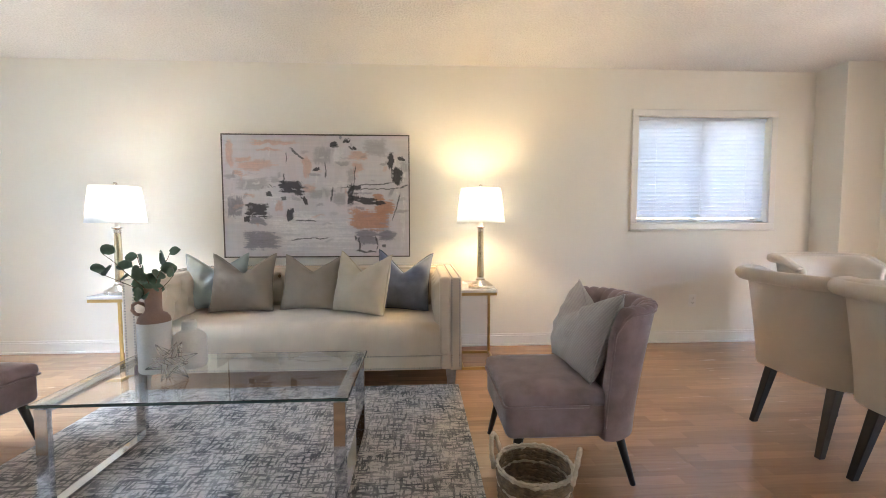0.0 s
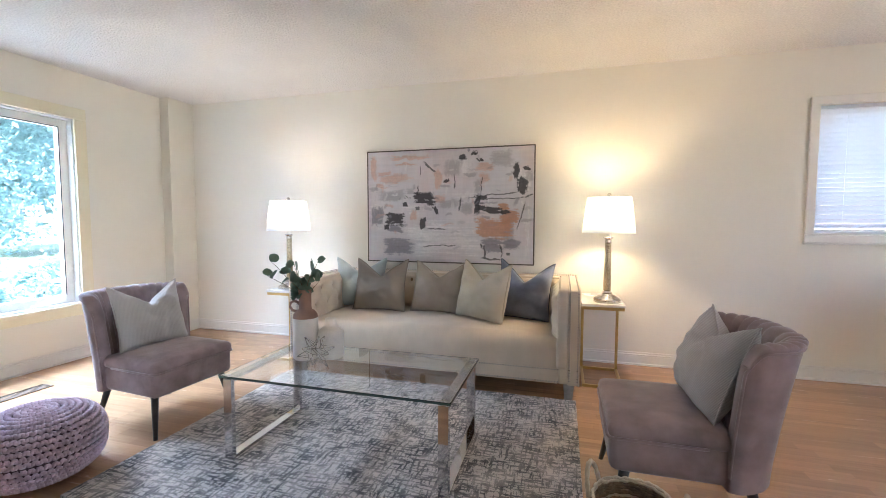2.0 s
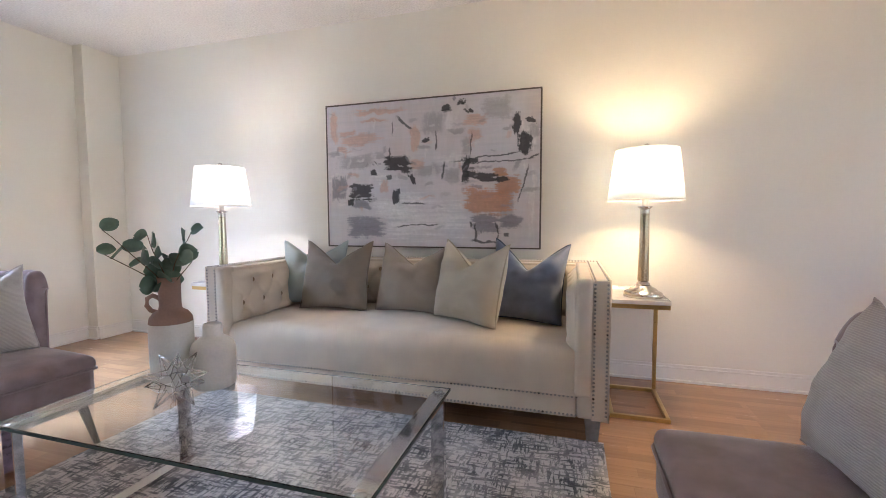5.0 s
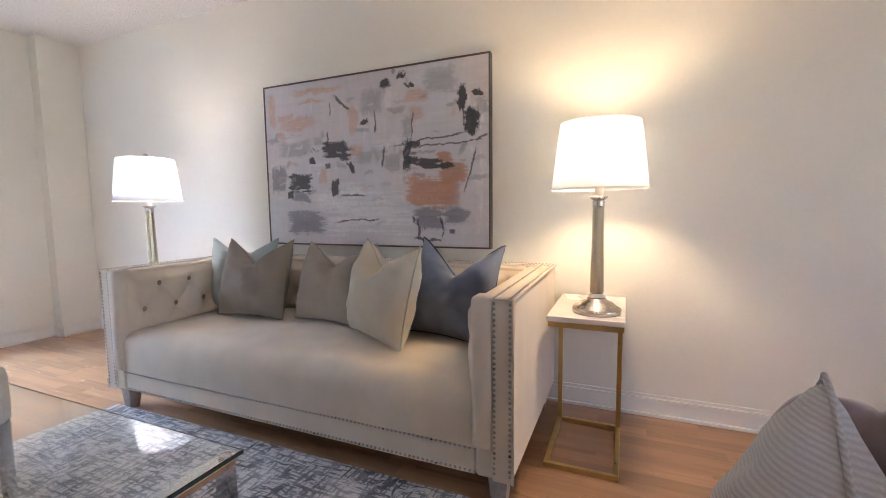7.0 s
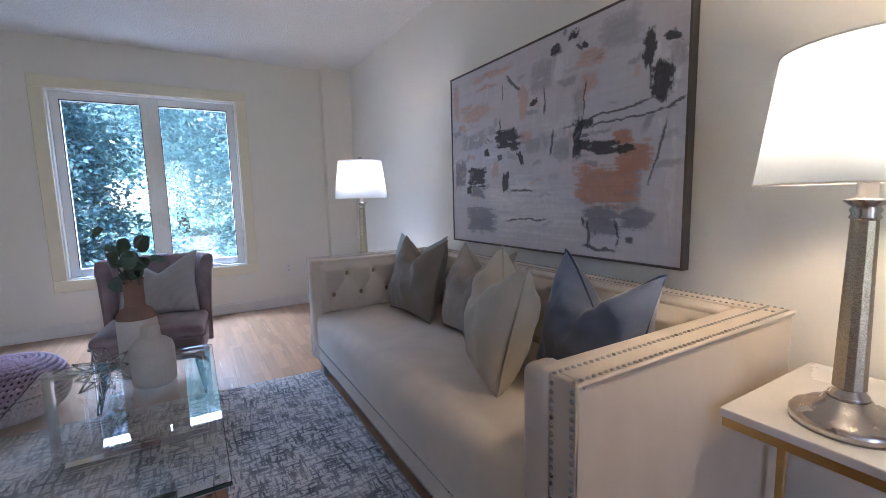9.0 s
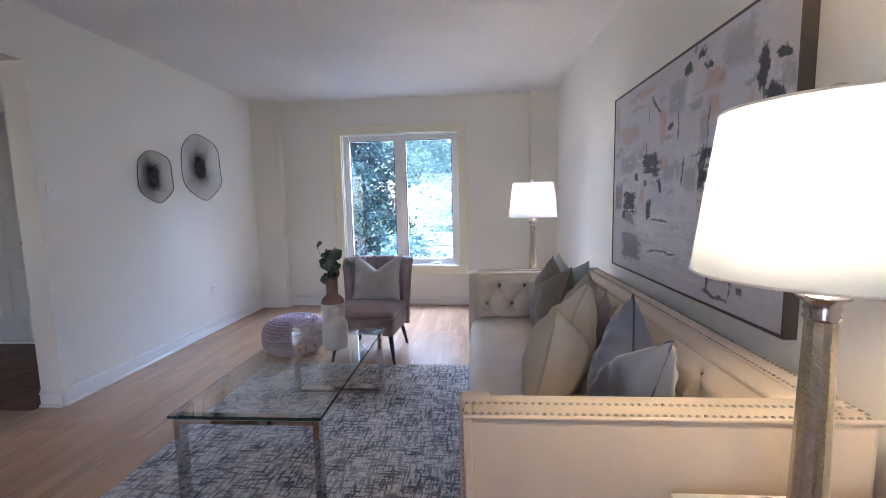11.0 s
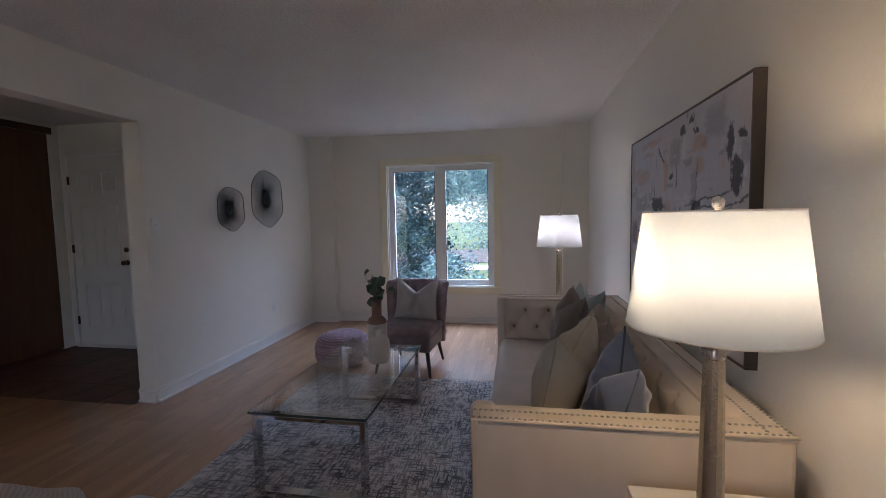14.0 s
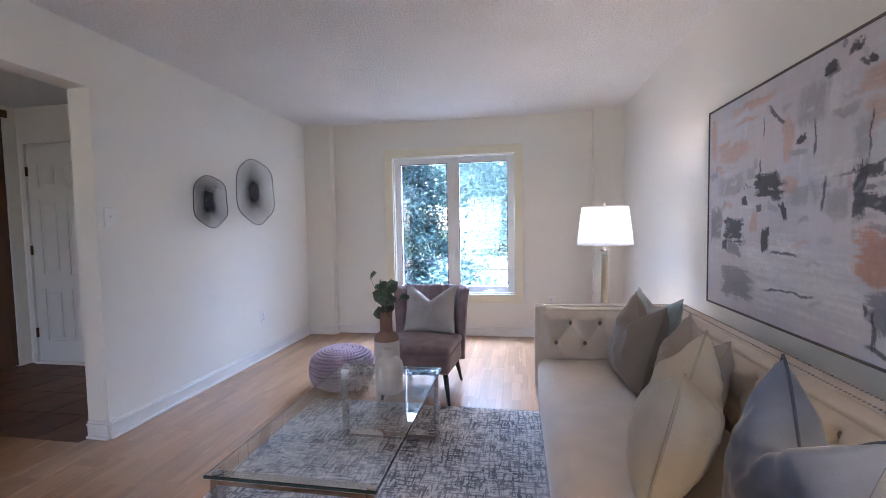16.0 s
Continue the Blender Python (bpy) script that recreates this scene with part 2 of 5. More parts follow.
FRAMEMAT = mat("dark_bronze_frame", (0.09, 0.07, 0.055), 0.45, 0.1)
BLACK = mat("black_metal", (0.015, 0.015, 0.017), 0.5, 0.1)


# ---- building helpers ----
def mesh(bm, name, material, smooth=False):
    me = bpy.data.meshes.new(name)
    bmesh.ops.recalc_face_normals(bm, faces=bm.faces)
    if smooth:
        for f in bm.faces:
            f.smooth = True
    bm.to_mesh(me)
    bm.free()
    me.materials.append(material)
    return me


def part(name, bm, material, parent, label="", smooth=False):
    ob = new(name, mesh(bm, name, material, smooth))
    ob.parent = parent
    return tagged(ob, label)


def thing(name, label, category, m=None, group="", kind=""):
    ob = new(name)
    ob.empty_display_size = 0.1
    if m is not None:
        ob.matrix_world = m
    return tagged(ob, label, category, group, kind)


def structure(name, bm, material, label, category, smooth=False):
    return tagged(new(name, mesh(bm, name, material, smooth)), label, category, "", "structure")


def box(bm, x0, x1, y0, y1, z0, z1, bevel=0.0, seg=1, m=None):
    vs = [bm.verts.new((x, y, z)) for x in (x0, x1) for y in (y0, y1) for z in (z0, z1)]
    fs = [bm.faces.new([vs[i] for i in q]) for q in ((0, 1, 3, 2), (4, 6, 7, 5), (0, 4, 5, 1), (2, 3, 7, 6), (0, 2, 6, 4), (1, 5, 7, 3))]
    if bevel:
        es = list({e for f in fs for e in f.edges})
        out = bmesh.ops.bevel(bm, geom=es, offset=bevel, segments=seg, affect="EDGES", profile=0.5)
        vs = list({v for f in out["faces"] for v in f.verts} | {v for v in vs if v.is_valid})
    if m is not None:
        bmesh.ops.transform(bm, matrix=m, verts=[v for v in vs if v.is_valid])
    return bm


def boxes(*rows, bevel=0.0, seg=1):
    bm = bmesh.new()
    for r in rows:
        box(bm, *r, bevel=bevel, seg=seg)
    return bm


def lathe(bm, profile, seg=32, cx=0.0, cy=0.0):
    """Turns rows of (radius, height) about the upright axis at cx, cy."""
    rings = []
    for r, z in profile:
        if r < 1e-5:
            rings.append([bm.verts.new((cx, cy, z))])
        else:
            rings.append([bm.verts.new((cx + r * math.cos(2 * math.pi * i / seg), cy + r * math.sin(2 * math.pi * i / seg), z)) for i in range(seg)])
    for a, b in zip(rings, rings[1:]):
        for i in range(seg):
            j = (i + 1) % seg
            q = [a[i % len(a)], a[j % len(a)], b[j % len(b)], b[i % len(b)]]
            q = list(dict.fromkeys(q))
            if len(q) > 2:
                bm.faces.new(q)
    return bm


def tube(bm, points, radius, seg=8, closed=False):
    """A round bar along points; radius is a number or a function of the way along, 0 to 1."""
    pts = [Vector(p) for p in points]
    n = len(pts)
    rings = []
    up = Vector((0.13, 0.21, 0.97))
    for i, p in enumerate(pts):
        a = pts[(i - 1) % n] if closed or i else p
        b = pts[(i + 1) % n] if closed or i < n - 1 else p
        d = (b - a).normalized()
        u = d.cross(up)
        if u.length < 0.05:
            u = d.cross(Vector((1, 0, 0)))
        u.normalize()
        v = d.cross(u)
        r = radius(i / max(1, n - 1)) if callable(radius) else radius
        rings.append([bm.verts.new(p + r * (math.cos(2 * math.pi * k / seg) * u + math.sin(2 * math.pi * k / seg) * v)) for k in range(seg)])
    pairs = list(zip(rings, rings[1:])) + ([(rings[-1], rings[0])] if closed else [])
    for a, b in pairs:
        for k in range(seg):
            bm.faces.new((a[k], a[(k + 1) % seg], b[(k + 1) % seg], b[k]))
    if not closed:
        bm.faces.new(rings[0]), bm.faces.new(rings[-1])
    return bm


def sheet(bm, nu, nv, f, wrap=False):
    """A grid of points f(u, v), u and v from 0 to 1."""
    g = [[bm.verts.new(f(i / nu, j / nv)) for j in range(nv + 1)] for i in range(nu if wrap else nu + 1)]
    for i in range(nu):
        for j in range(nv):
            bm.faces.new((g[i][j], g[(i + 1) % len(g)][j], g[(i + 1) % len(g)][j + 1], g[i][j + 1]))
    return g


def taper_leg(bm, x, y, top, half_top, half_foot, dx=0.0, dy=0.0):
    """A square tapered leg from z = top down to the floor, its foot moved by dx, dy."""
    rings = []
    for z, h, ox, oy in ((top, half_top, 0, 0), (0.0, half_foot, dx, dy)):
        rings.append([bm.verts.new((x + ox + sx * h, y + oy + sy * h, z)) for sx, sy in ((-1, -1), (1, -1), (1, 1), (-1, 1))])
    for k in range(4):
        bm.faces.new((rings[0][k], rings[0][(k + 1) % 4], rings[1][(k + 1) % 4], rings[1][k]))
    bm.faces.new(rings[0]), bm.faces.new(rings[1])
    bmesh.ops.bevel(bm, geom=list(bm.edges), offset=0.003, segments=1, affect="EDGES")
    return bm


def round_leg(bm, x, y, top, r_top, r_foot, dx=0.0, dy=0.0):
    return tube(bm, [(x, y, top), (x + dx / 2, y + dy / 2, top / 2), (x + dx, y + dy, 0)], lambda s: r_top + (r_foot - r_top) * s, 12)


# ---- the room ----
X0, X1, Y0, Y1, H = -3.58, 4.2, 0.452, 3.985, 2.44
XC = -3.47
WALL_T = 0.15
OPEN_X0, OPEN_X1, OPEN_Z = -0.925, 3.6, 2.10
HALL_Y, HALL_X = -1.77, -2.13
WIN = (1.49, 2.868, 0.475, 2.04)      # front window opening: y, y, z, z
SIDE = (2.20, 3.425, 1.09, 2.035)     # side window opening: x, x, z, z

structure("ceiling", boxes((X0 - 0.2, X1 + 0.2, HALL_Y - 0.9, Y1 + 0.2, H, H + 0.12)), CEIL, "white popcorn-textured ceiling", "ceiling")
structure("wall_north", boxes((X0 - 0.2, SIDE[0], Y1, Y1 + 0.18, 0, H), (SIDE[1], X1 + 0.2, Y1, Y1 + 0.18, 0, H),
          (SIDE[0], SIDE[1], Y1, Y1 + 0.18, 0, SIDE[2]), (SIDE[0], SIDE[1], Y1, Y1 + 0.18, SIDE[3], H)), WALL, "long warm white painted wall behind the sofa", "wall")
structure("wall_west", boxes((X0 - 0.2, X0, Y0 - WALL_T, WIN[0], 0, H), (X0 - 0.2, X0, WIN[1], Y1, 0, H),
          (X0 - 0.2, X0, WIN[0], WIN[1], 0, WIN[2]), (X0 - 0.2, X0, WIN[0], WIN[1], WIN[3], H)), WALL, "white painted front wall with the large window", "wall")
structure("wall_south", boxes((X0, OPEN_X0, Y0 - WALL_T, Y0, 0, H), (OPEN_X1, X1, Y0 - WALL_T, Y0, 0, H), (OPEN_X0, OPEN_X1, Y0 - WALL_T, Y0, OPEN_Z, H)),
          WALL, "white painted partition wall with a wide opening to the hall", "wall")
# Out of view; its two gaps are made up to let fill light in.
structure("wall_east", boxes((X1, X1 + 0.2, 2.45, Y1, 0, H), (X1, X1 + 0.2, -0.35, 1.45, 0, H), (X1, X1 + 0.2, HALL_Y, -1.0, 0, H), (X1, X1 + 0.2, 1.45, 2.45, 2.1, H), (X1, X1 + 0.2, -1.0, -0.35, 2.1, H)), WALL, "unseen warm white dining end wall with two added light openings", "wall")
structure("column_1", boxes((X0, XC, 3.69, Y1, 0, H)), WALL, "boxed white corner column beside the front window", "column")
structure("column_2", boxes((X0, XC, Y0, 0.775, 0, H)), WALL, "boxed white corner column beside the front window", "column")
structure("column_3", boxes((3.84, X1, 3.70, Y1, 0, H)), WALL, "boxed white corner column in the dining area", "column")
structure("wall_hall_south", boxes((HALL_X - 0.2, -2.06, HALL_Y - 0.2, HALL_Y, 0, H), (-0.3, X1 + 0.2, HALL_Y - 0.2, HALL_Y, 0, H), (-2.26, -0.1, HALL_Y - 0.8, HALL_Y - 0.7, 0, H), (-2.26, -2.06, HALL_Y - 0.7, HALL_Y - 0.2, 0, H), (-0.3, -0.1, HALL_Y - 0.7, HALL_Y - 0.2, 0, H)),
          WALL, "white painted hall wall beside the closet", "wall")
DOOR = (-1.735, -0.92, 2.135)
structure("wall_hall_west", boxes((HALL_X - 0.15, HALL_X, HALL_Y - 0.2, DOOR[0], 0, H), (HALL_X - 0.15, HALL_X, DOOR[1], Y0 - WALL_T, 0, H),
          (HALL_X - 0.15, HALL_X, DOOR[0], DOOR[1], DOOR[2], H)), WALL, "white painted entrance wall round the front door", "wall")


def skirting(bm, a, b, n):
    """Two-step baseboard along a to b, standing out by n."""
    (ax, ay), (bx, by), (nx, ny) = a, b, n
    for d, z0, z1 in ((0.012, 0.0, 0.078), (0.018, 0.0782, 0.092), (0.009, 0.0922, 0.108), (0.024, 0.0, 0.016)):
        xs, ys = sorted((ax, bx)), sorted((ay, by))
        if nx:
            xs = sorted((ax, ax + nx * d))
        else:
            ys = sorted((ay, ay + ny * d))
        box(bm, xs[0], xs[1], ys[0], ys[1], z0, z1, bevel=0.002)


SKIRTS = (((XC, Y1), (3.84, Y1), (0, -1)), ((X0, 0.775), (X0, 3.69), (1, 0)), ((XC, 3.69), (XC, Y1), (1, 0)), ((X0, 3.69), (XC, 3.69), (0, -1)),
          ((XC, Y0), (XC, 0.775), (1, 0)), ((X0, 0.775), (XC, 0.775), (0, 1)), ((XC, Y0), (OPEN_X0, Y0), (0, 1)),
          ((OPEN_X0, Y0 - WALL_T), (OPEN_X0, Y0), (1, 0)), ((3.84, 3.70), (3.84, Y1), (-1, 0)), ((3.84, 3.70), (X1, 3.70), (0, -1)), ((X1, 2.46), (X1, 3.70), (-1, 0)))
for a, b, n in SKIRTS:
    bm = bmesh.new()
    skirting(bm, a, b, n)
    structure("baseboard", bm, TRIM, "white moulded baseboard along the wall", "baseboard")

# floors
structure("floor", boxes((X0 - 0.2, X1 + 0.2, HALL_Y - 0.9, Y1 + 0.2, -0.2, -0.012)), GROUT, "light maple laminate floor of long planks", "floor")
floor = bpy.data.objects["floor"]

# ---- sofa ----
def nail_row(name, a, b, nrm, parent, step=0.0178):
    """A row of small domed nailheads from a to b, standing out along nrm."""
    a, b, nrm = Vector(a), Vector(b), Vector(nrm)
    bm = bmesh.new()
    d = (b - a).normalized()
    e = nrm.cross(d)
    n = int((b - a).length / step)
    for i in range(n + 1):
        c = a + d * step * i
        base = [bm.verts.new(c + 0.0056 * (math.cos(k * math.pi / 3) * d + math.sin(k * math.pi / 3) * e)) for k in range(6)]
        mid = [bm.verts.new(c + 0.0041 * (math.cos(k * math.pi / 3) * d + math.sin(k * math.pi / 3) * e) + nrm * 0.0032) for k in range(6)]
        top = bm.verts.new(c + nrm * 0.0044)
        for k in range(6):
            bm.faces.new((base[k], base[(k + 1) % 6], mid[(k + 1) % 6], mid[k]))
            bm.faces.new((mid[k], mid[(k + 1) % 6], top))
    ob = part(name, bm, NAIL, parent, "row of small pewter nailheads", True)
    ob["kind"] = "stuff"
    return ob


def tufted(bm, origin, along, upward, out, w, h, a, b, depth, nu, nv):
    """A padded face with diamond tufting; buttons on a lattice of pitch a, b. Returns the buttons' places."""
    o, s, u, q = Vector(origin), Vector(along), Vector(upward), Vector(out)

    def f(p, r):
        x, z = p * w, r * h
        i, j = x / a + z / b, x / a - z / b
        near = math.hypot((i - round(i)), (j - round(j)))
        crease = (abs(math.sin(math.pi * i)) * abs(math.sin(math.pi * j))) ** 0.4
        puff = 0.66 * (1 - math.exp(-(near / 0.15) ** 1.5)) + 0.34 * crease
        edge = min(1.0, 12 * min(p * w / 0.5, (1 - p) * w / 0.5, r * h / 0.5, (1 - r) * h / 0.5) + 0.05)
        return o + s * x + u * z + q * (depth * puff * edge)
    sheet(bm, nu, nv, f)
    places = []
    for i in range(-12, 40):
        for j in range(-20, 40):
            x, z = a * (i + j) / 2, b * (i - j) / 2
            if 0.06 < x < w - 0.06 and 0.03 < z < h - 0.03:
                places.append(o + s * x + u * z + q * 0.010)
    return places


def button(bm, c, q):
    q = Vector(q)
    rot = Vector((0, 0, 1)).rotation_difference(q).to_matrix().to_4x4()
    t = bmesh.new()
    lathe(t, [(0.017, -0.006), (0.017, 0.002), (0.012, 0.007), (0, 0.009)], 10)
    bmesh.ops.transform(t, matrix=Matrix.Translation(c) @ rot, verts=t.verts)
    me = bpy.data.meshes.new("b")
    t.to_mesh(me), t.free()
    bm.from_mesh(me)
    bpy.data.meshes.remove(me)


TUFT = mat("bronze_fabric_button", (0.30, 0.215, 0.13), 0.6, 0.1)


def make_sofa():
    W, D, Z0, Z1, T = 1.065, 0.446, 0.125, 0.735, 0.13
    sofa = thing("sofa", "ivory velvet tuxedo sofa with button-tufted back and nailhead trim", "sofa", pose(-0.534, 3.47, 0))
    bm = boxes((-W + T, W - T, -D, -D + 0.06, Z0, 0.225), (-W + T, W - T, -D + 0.06, D - 0.16, Z0 + 0.01, 0.215), bevel=0.006)
    part("base_rail", bm, LINEN, sofa)

    # bench seat with a rounded front and a soft crown
    def top(u, v):
        x = (u - 0.5) * 2 * (W - T + 0.014)
        s = v * 0.98
        L = 0.20
        y, z = (-D - 0.004, 0.225)
        d = s * (L + 0.66)
        r = 0.07
        if d < L - r:
            z = 0.225 + d
        elif d < L - r + r * math.pi / 2:
            k = (d - (L - r)) / r
            y, z = -D - 0.004 + r * (1 - math.cos(k)), 0.225 + L - r + r * math.sin(k)
        else:
            y, z = -D - 0.004 + r + d - (L - r + r * math.pi / 2), 0.225 + L
        cr = (1 - (2 * u - 1) ** 4) * min(1, max(0, (z - 0.3) / 0.1))
        z += 0.022 * cr * (1 - 0.6 * abs(y))
        y -= 0.012 * (1 - (2 * u - 1) ** 6) * math.sin(math.pi * min(1, max(0, (z - 0.225) / 0.2)))
        z += 0.004 * noise.noise(Vector((x * 5, y * 5, 3)))
        return (x, y, z)
    bm = bmesh.new()
    sheet(bm, 60, 40, top)
    part("seat", bm, LINEN, sofa, "tight bench seat in ivory velvet", True)
    # back and arms: rounded outer boxes with padded inner faces
    part("backrest", boxes((-W + T + 0.001, W - T - 0.001, D - 0.15, D, Z0, Z1 - 0.001), bevel=0.008, seg=3), LINEN, sofa)
    pad = bmesh.new()
    spots = tufted(pad, (-W + T, D - 0.15, 0.42), (1, 0, 0), (0, 0, 1), (0, -1, 0), 2 * (W - T), Z1 - 0.435, 0.20, 0.25, 0.055, 210, 34)
    part("back_padding", pad, LINEN, sofa, "diamond-tufted inner back", True)
    btn = bmesh.new()
    for c in spots:
        button(btn, c, (0, -1, 0))
    for side in (-1, 1):
        part("arm", boxes((min(side * (W - T), side * W), max(side * (W - T), side * W), -D - 0.006, D + 0.001, Z0, Z1), bevel=0.016, seg=3), LINEN, sofa)
        pad = bmesh.new()
        spots = tufted(pad, (side * (W - T), -D + 0.02, 0.40), (0, 1, 0), (0, 0, 1), (-side, 0, 0), 2 * D - 0.17, Z1 - 0.415, 0.17, 0.25, 0.05, 84, 36)
        part("arm_padding", pad, LINEN, sofa, "button-tufted inner arm", True)
        for c in spots:
            button(btn, c, (-side, 0, 0))
        ia, ib = sorted((side * (W - T - 0.010), side * (W - 0.0685)))
        part("arm_front", boxes((ia, ib, -D - 0.024, -D + 0.06, Z0 + 0.102, Z1 + 0.010), bevel=0.022, seg=4), LINEN, sofa, "rounded padded front of the arm", True)
        # flat band with its welt over the top and down the front
        o, i = side * (W + 0.002), side * (W - 0.068)
        part("arm_band", boxes((min(o, i), max(o, i), -D + 0.0102, D + 0.002, Z1 - 0.01, Z1 + 0.005), (min(o, i), max(o, i), -D - 0.010, -D + 0.01, Z0, Z1 + 0.005), bevel=0.003), LINEN, sofa)
        w = bmesh.new()
        tube(w, [(o, D, Z1 + 0.004), (o, -D - 0.009, Z1 + 0.004), (o, -D - 0.009, Z0)], 0.005, 6)
        tube(w, [(i, D - 0.07, Z1 + 0.004), (i, -D - 0.009, Z1 + 0.004), (i, -D - 0.009, Z0 + 0.05)], 0.004, 6)
        part("welt", w, LINEN, sofa, "", True)
        for x in (side * (W - 0.008), side * (W - 0.060)):
            nail_row("nailhead_trim", (x, -D - 0.004, Z1 + 0.006), (x, D - 0.01, Z1 + 0.006), (0, 0, 1), sofa)
            nail_row("nailhead_trim", (x, -D - 0.011, Z1 - 0.012), (x, -D - 0.011, Z0 + 0.02), (0, -1, 0), sofa)
    part("tuft_buttons", btn, TUFT, sofa, "covered buttons", True)["kind"] = "stuff"
    part("back_band", boxes((-W + 0.07, W - 0.07, D - 0.075, D + 0.002, Z1 - 0.01, Z1 + 0.005), bevel=0.003), LINEN, sofa)
    for y in (D - 0.010, D - 0.066):
        nail_row("nailhead_trim", (-W + 0.02, y, Z1 + 0.006), (W - 0.02, y, Z1 + 0.006), (0, 0, 1), sofa)
    for z in (Z0 + 0.014, 0.221):
        nail_row("nailhead_trim", (-W + T, -D - 0.002, z), (W - T, -D - 0.002, z), (0, -1, 0), sofa)
    for sx, sy in ((-1, -1), (1, -1), (-1, 1), (1, 1)):
        bm = bmesh.new()
        taper_leg(bm, sx * (W - 0.06), sy * (D - 0.06), Z0 + 0.004, 0.036, 0.024)
        part("leg", bm, GREYLEG, sofa, "tapered silvered leg")
    return sofa


make_sofa()


# ---- cushions ----
def make_pillow(label, fabric, m, w=0.46, h=0.46, d=0.17, chop=0.22, seed=0, piping=None, group="cushions on the sofa", lean=0.0):
    ob = thing("throw_pillow", label, "pillow", m, group)
    off = Vector((seed * 3.1, seed * 1.7, 0))

    def f(side):
        def g(p, q):
            u, v = 2 * p - 1, 2 * q - 1
            x = w / 2 * u * (1 - 0.09 * (1 - v * v) * (abs(u) ** 2))
            z = h / 2 * v * (1 - 0.07 * (1 - u * u) * (abs(v) ** 2))
            body = max(0.0, (1 - abs(u) ** 2.6) * (1 - abs(v) ** 2.6)) ** 0.5
            dip = max(0.0, 1 - (math.hypot(u - lean, 0.05) - 0.05) / 0.95) ** 1.25 * max(0.0, (v + 0.3) / 1.3) ** 1.5
            z -= chop * h * dip
            y = side * d / 2 * body * (1 - 0.28 * dip)
            y += side * body * 0.022 * math.exp(-((abs(u - lean) - 0.42) / 0.2) ** 2) * max(0.0, v)
            k = Vector((x * 9, z * 9, side * 2.0)) + off
            # creases that run down from the dent
            fan = math.atan2(u - lean, 1.15 - v)
            y += side * body * 0.007 * math.sin(11 * fan + seed) * max(0.0, (v + 0.5) / 1.5)
            y += side * body * (0.020 * noise.noise(k) + 0.010 * noise.noise(k * 2.7))
            x += 0.006 * noise.noise(k * 0.6 + Vector((5, 5, 5)))
            y += side * body * 0.006 * math.sin(9 * u + 5 * v) * max(0, v) * math.exp(-(u / 0.7) ** 2)
            return (x, y, z + h / 2)
        return g
    bm = bmesh.new()
    for side in (-1, 1):
        sheet(bm, 30, 30, f(side))
    bmesh.ops.remove_doubles(bm, verts=bm.verts, dist=0.0012)
    part("cover", bm, fabric, ob, "", True)
    g = f(1)
    ring = [g(i / 24, 0) for i in range(24)] + [g(1, i / 24) for i in range(24)] + [g(1 - i / 24, 1) for i in range(24)] + [g(0, 1 - i / 24) for i in range(24)]
    bm = bmesh.new()
    tube(bm, ring, 0.0042, 6, True)
    part("piping", bm, piping or fabric, ob, "", True)
    return ob


SAGE = mat("pale_sage_velvet", (0.36, 0.41, 0.40), 0.7, 0.1, 8, 0.2, 300, sheen=0.5)
GREYGREEN = mat("grey_green_linen", (0.25, 0.21, 0.165), 0.9, 0.06, 10, 0.5, 260, sheen=0.2)
TAUPE = mat("taupe_linen", (0.36, 0.31, 0.255), 0.9, 0.06, 10, 0.5, 260, sheen=0.2)
CELADON = mat("celadon_cotton", (0.53, 0.475, 0.37), 0.8, 0.05, 8, 0.3, 260, sheen=0.25)
BLUE = mat("slate_blue_velvet", (0.145, 0.172, 0.24), 0.6, 0.2, 9, 0.2, 300, sheen=0.7)
NAVY = mat("navy_piping", (0.05, 0.07, 0.11), 0.7)
KNITGREY = woven_mat("pale_grey_woven", (0.52, 0.49, 0.465), 0.0055)
MOSS = mat("moss_piping", (0.46, 0.42, 0.32), 0.8)
SEAT_Z = 0.445
make_pillow("pale sage velvet throw pillow in the sofa corner", SAGE, pose(-1.29, 3.57, SEAT_Z, -14, 0, 12), 0.45, 0.43, 0.18, 0.3, 1)
make_pillow("dark grey-green linen throw pillow on the sofa", GREYGREEN, pose(-1.05, 3.43, SEAT_Z, -16, 0, 2), 0.46, 0.44, 0.20, 0.32, 2)
make_pillow("taupe linen throw pillow leaning on the sofa back", TAUPE, pose(-0.56, 3.48, SEAT_Z, -18, 0, -6), 0.47, 0.43, 0.20, 0.3, 3)
make_pillow("celadon throw pillow with olive piping on the sofa", CELADON, pose(-0.19, 3.335, SEAT_Z - 0.005, -13, 2, -28), 0.45, 0.45, 0.23, 0.3, 4, MOSS)
make_pillow("slate blue velvet throw pillow in the sofa corner", BLUE, pose(0.115, 3.475, SEAT_Z - 0.01, -13, 4, -7), 0.425, 0.455, 0.21, 0.34, 5, NAVY)


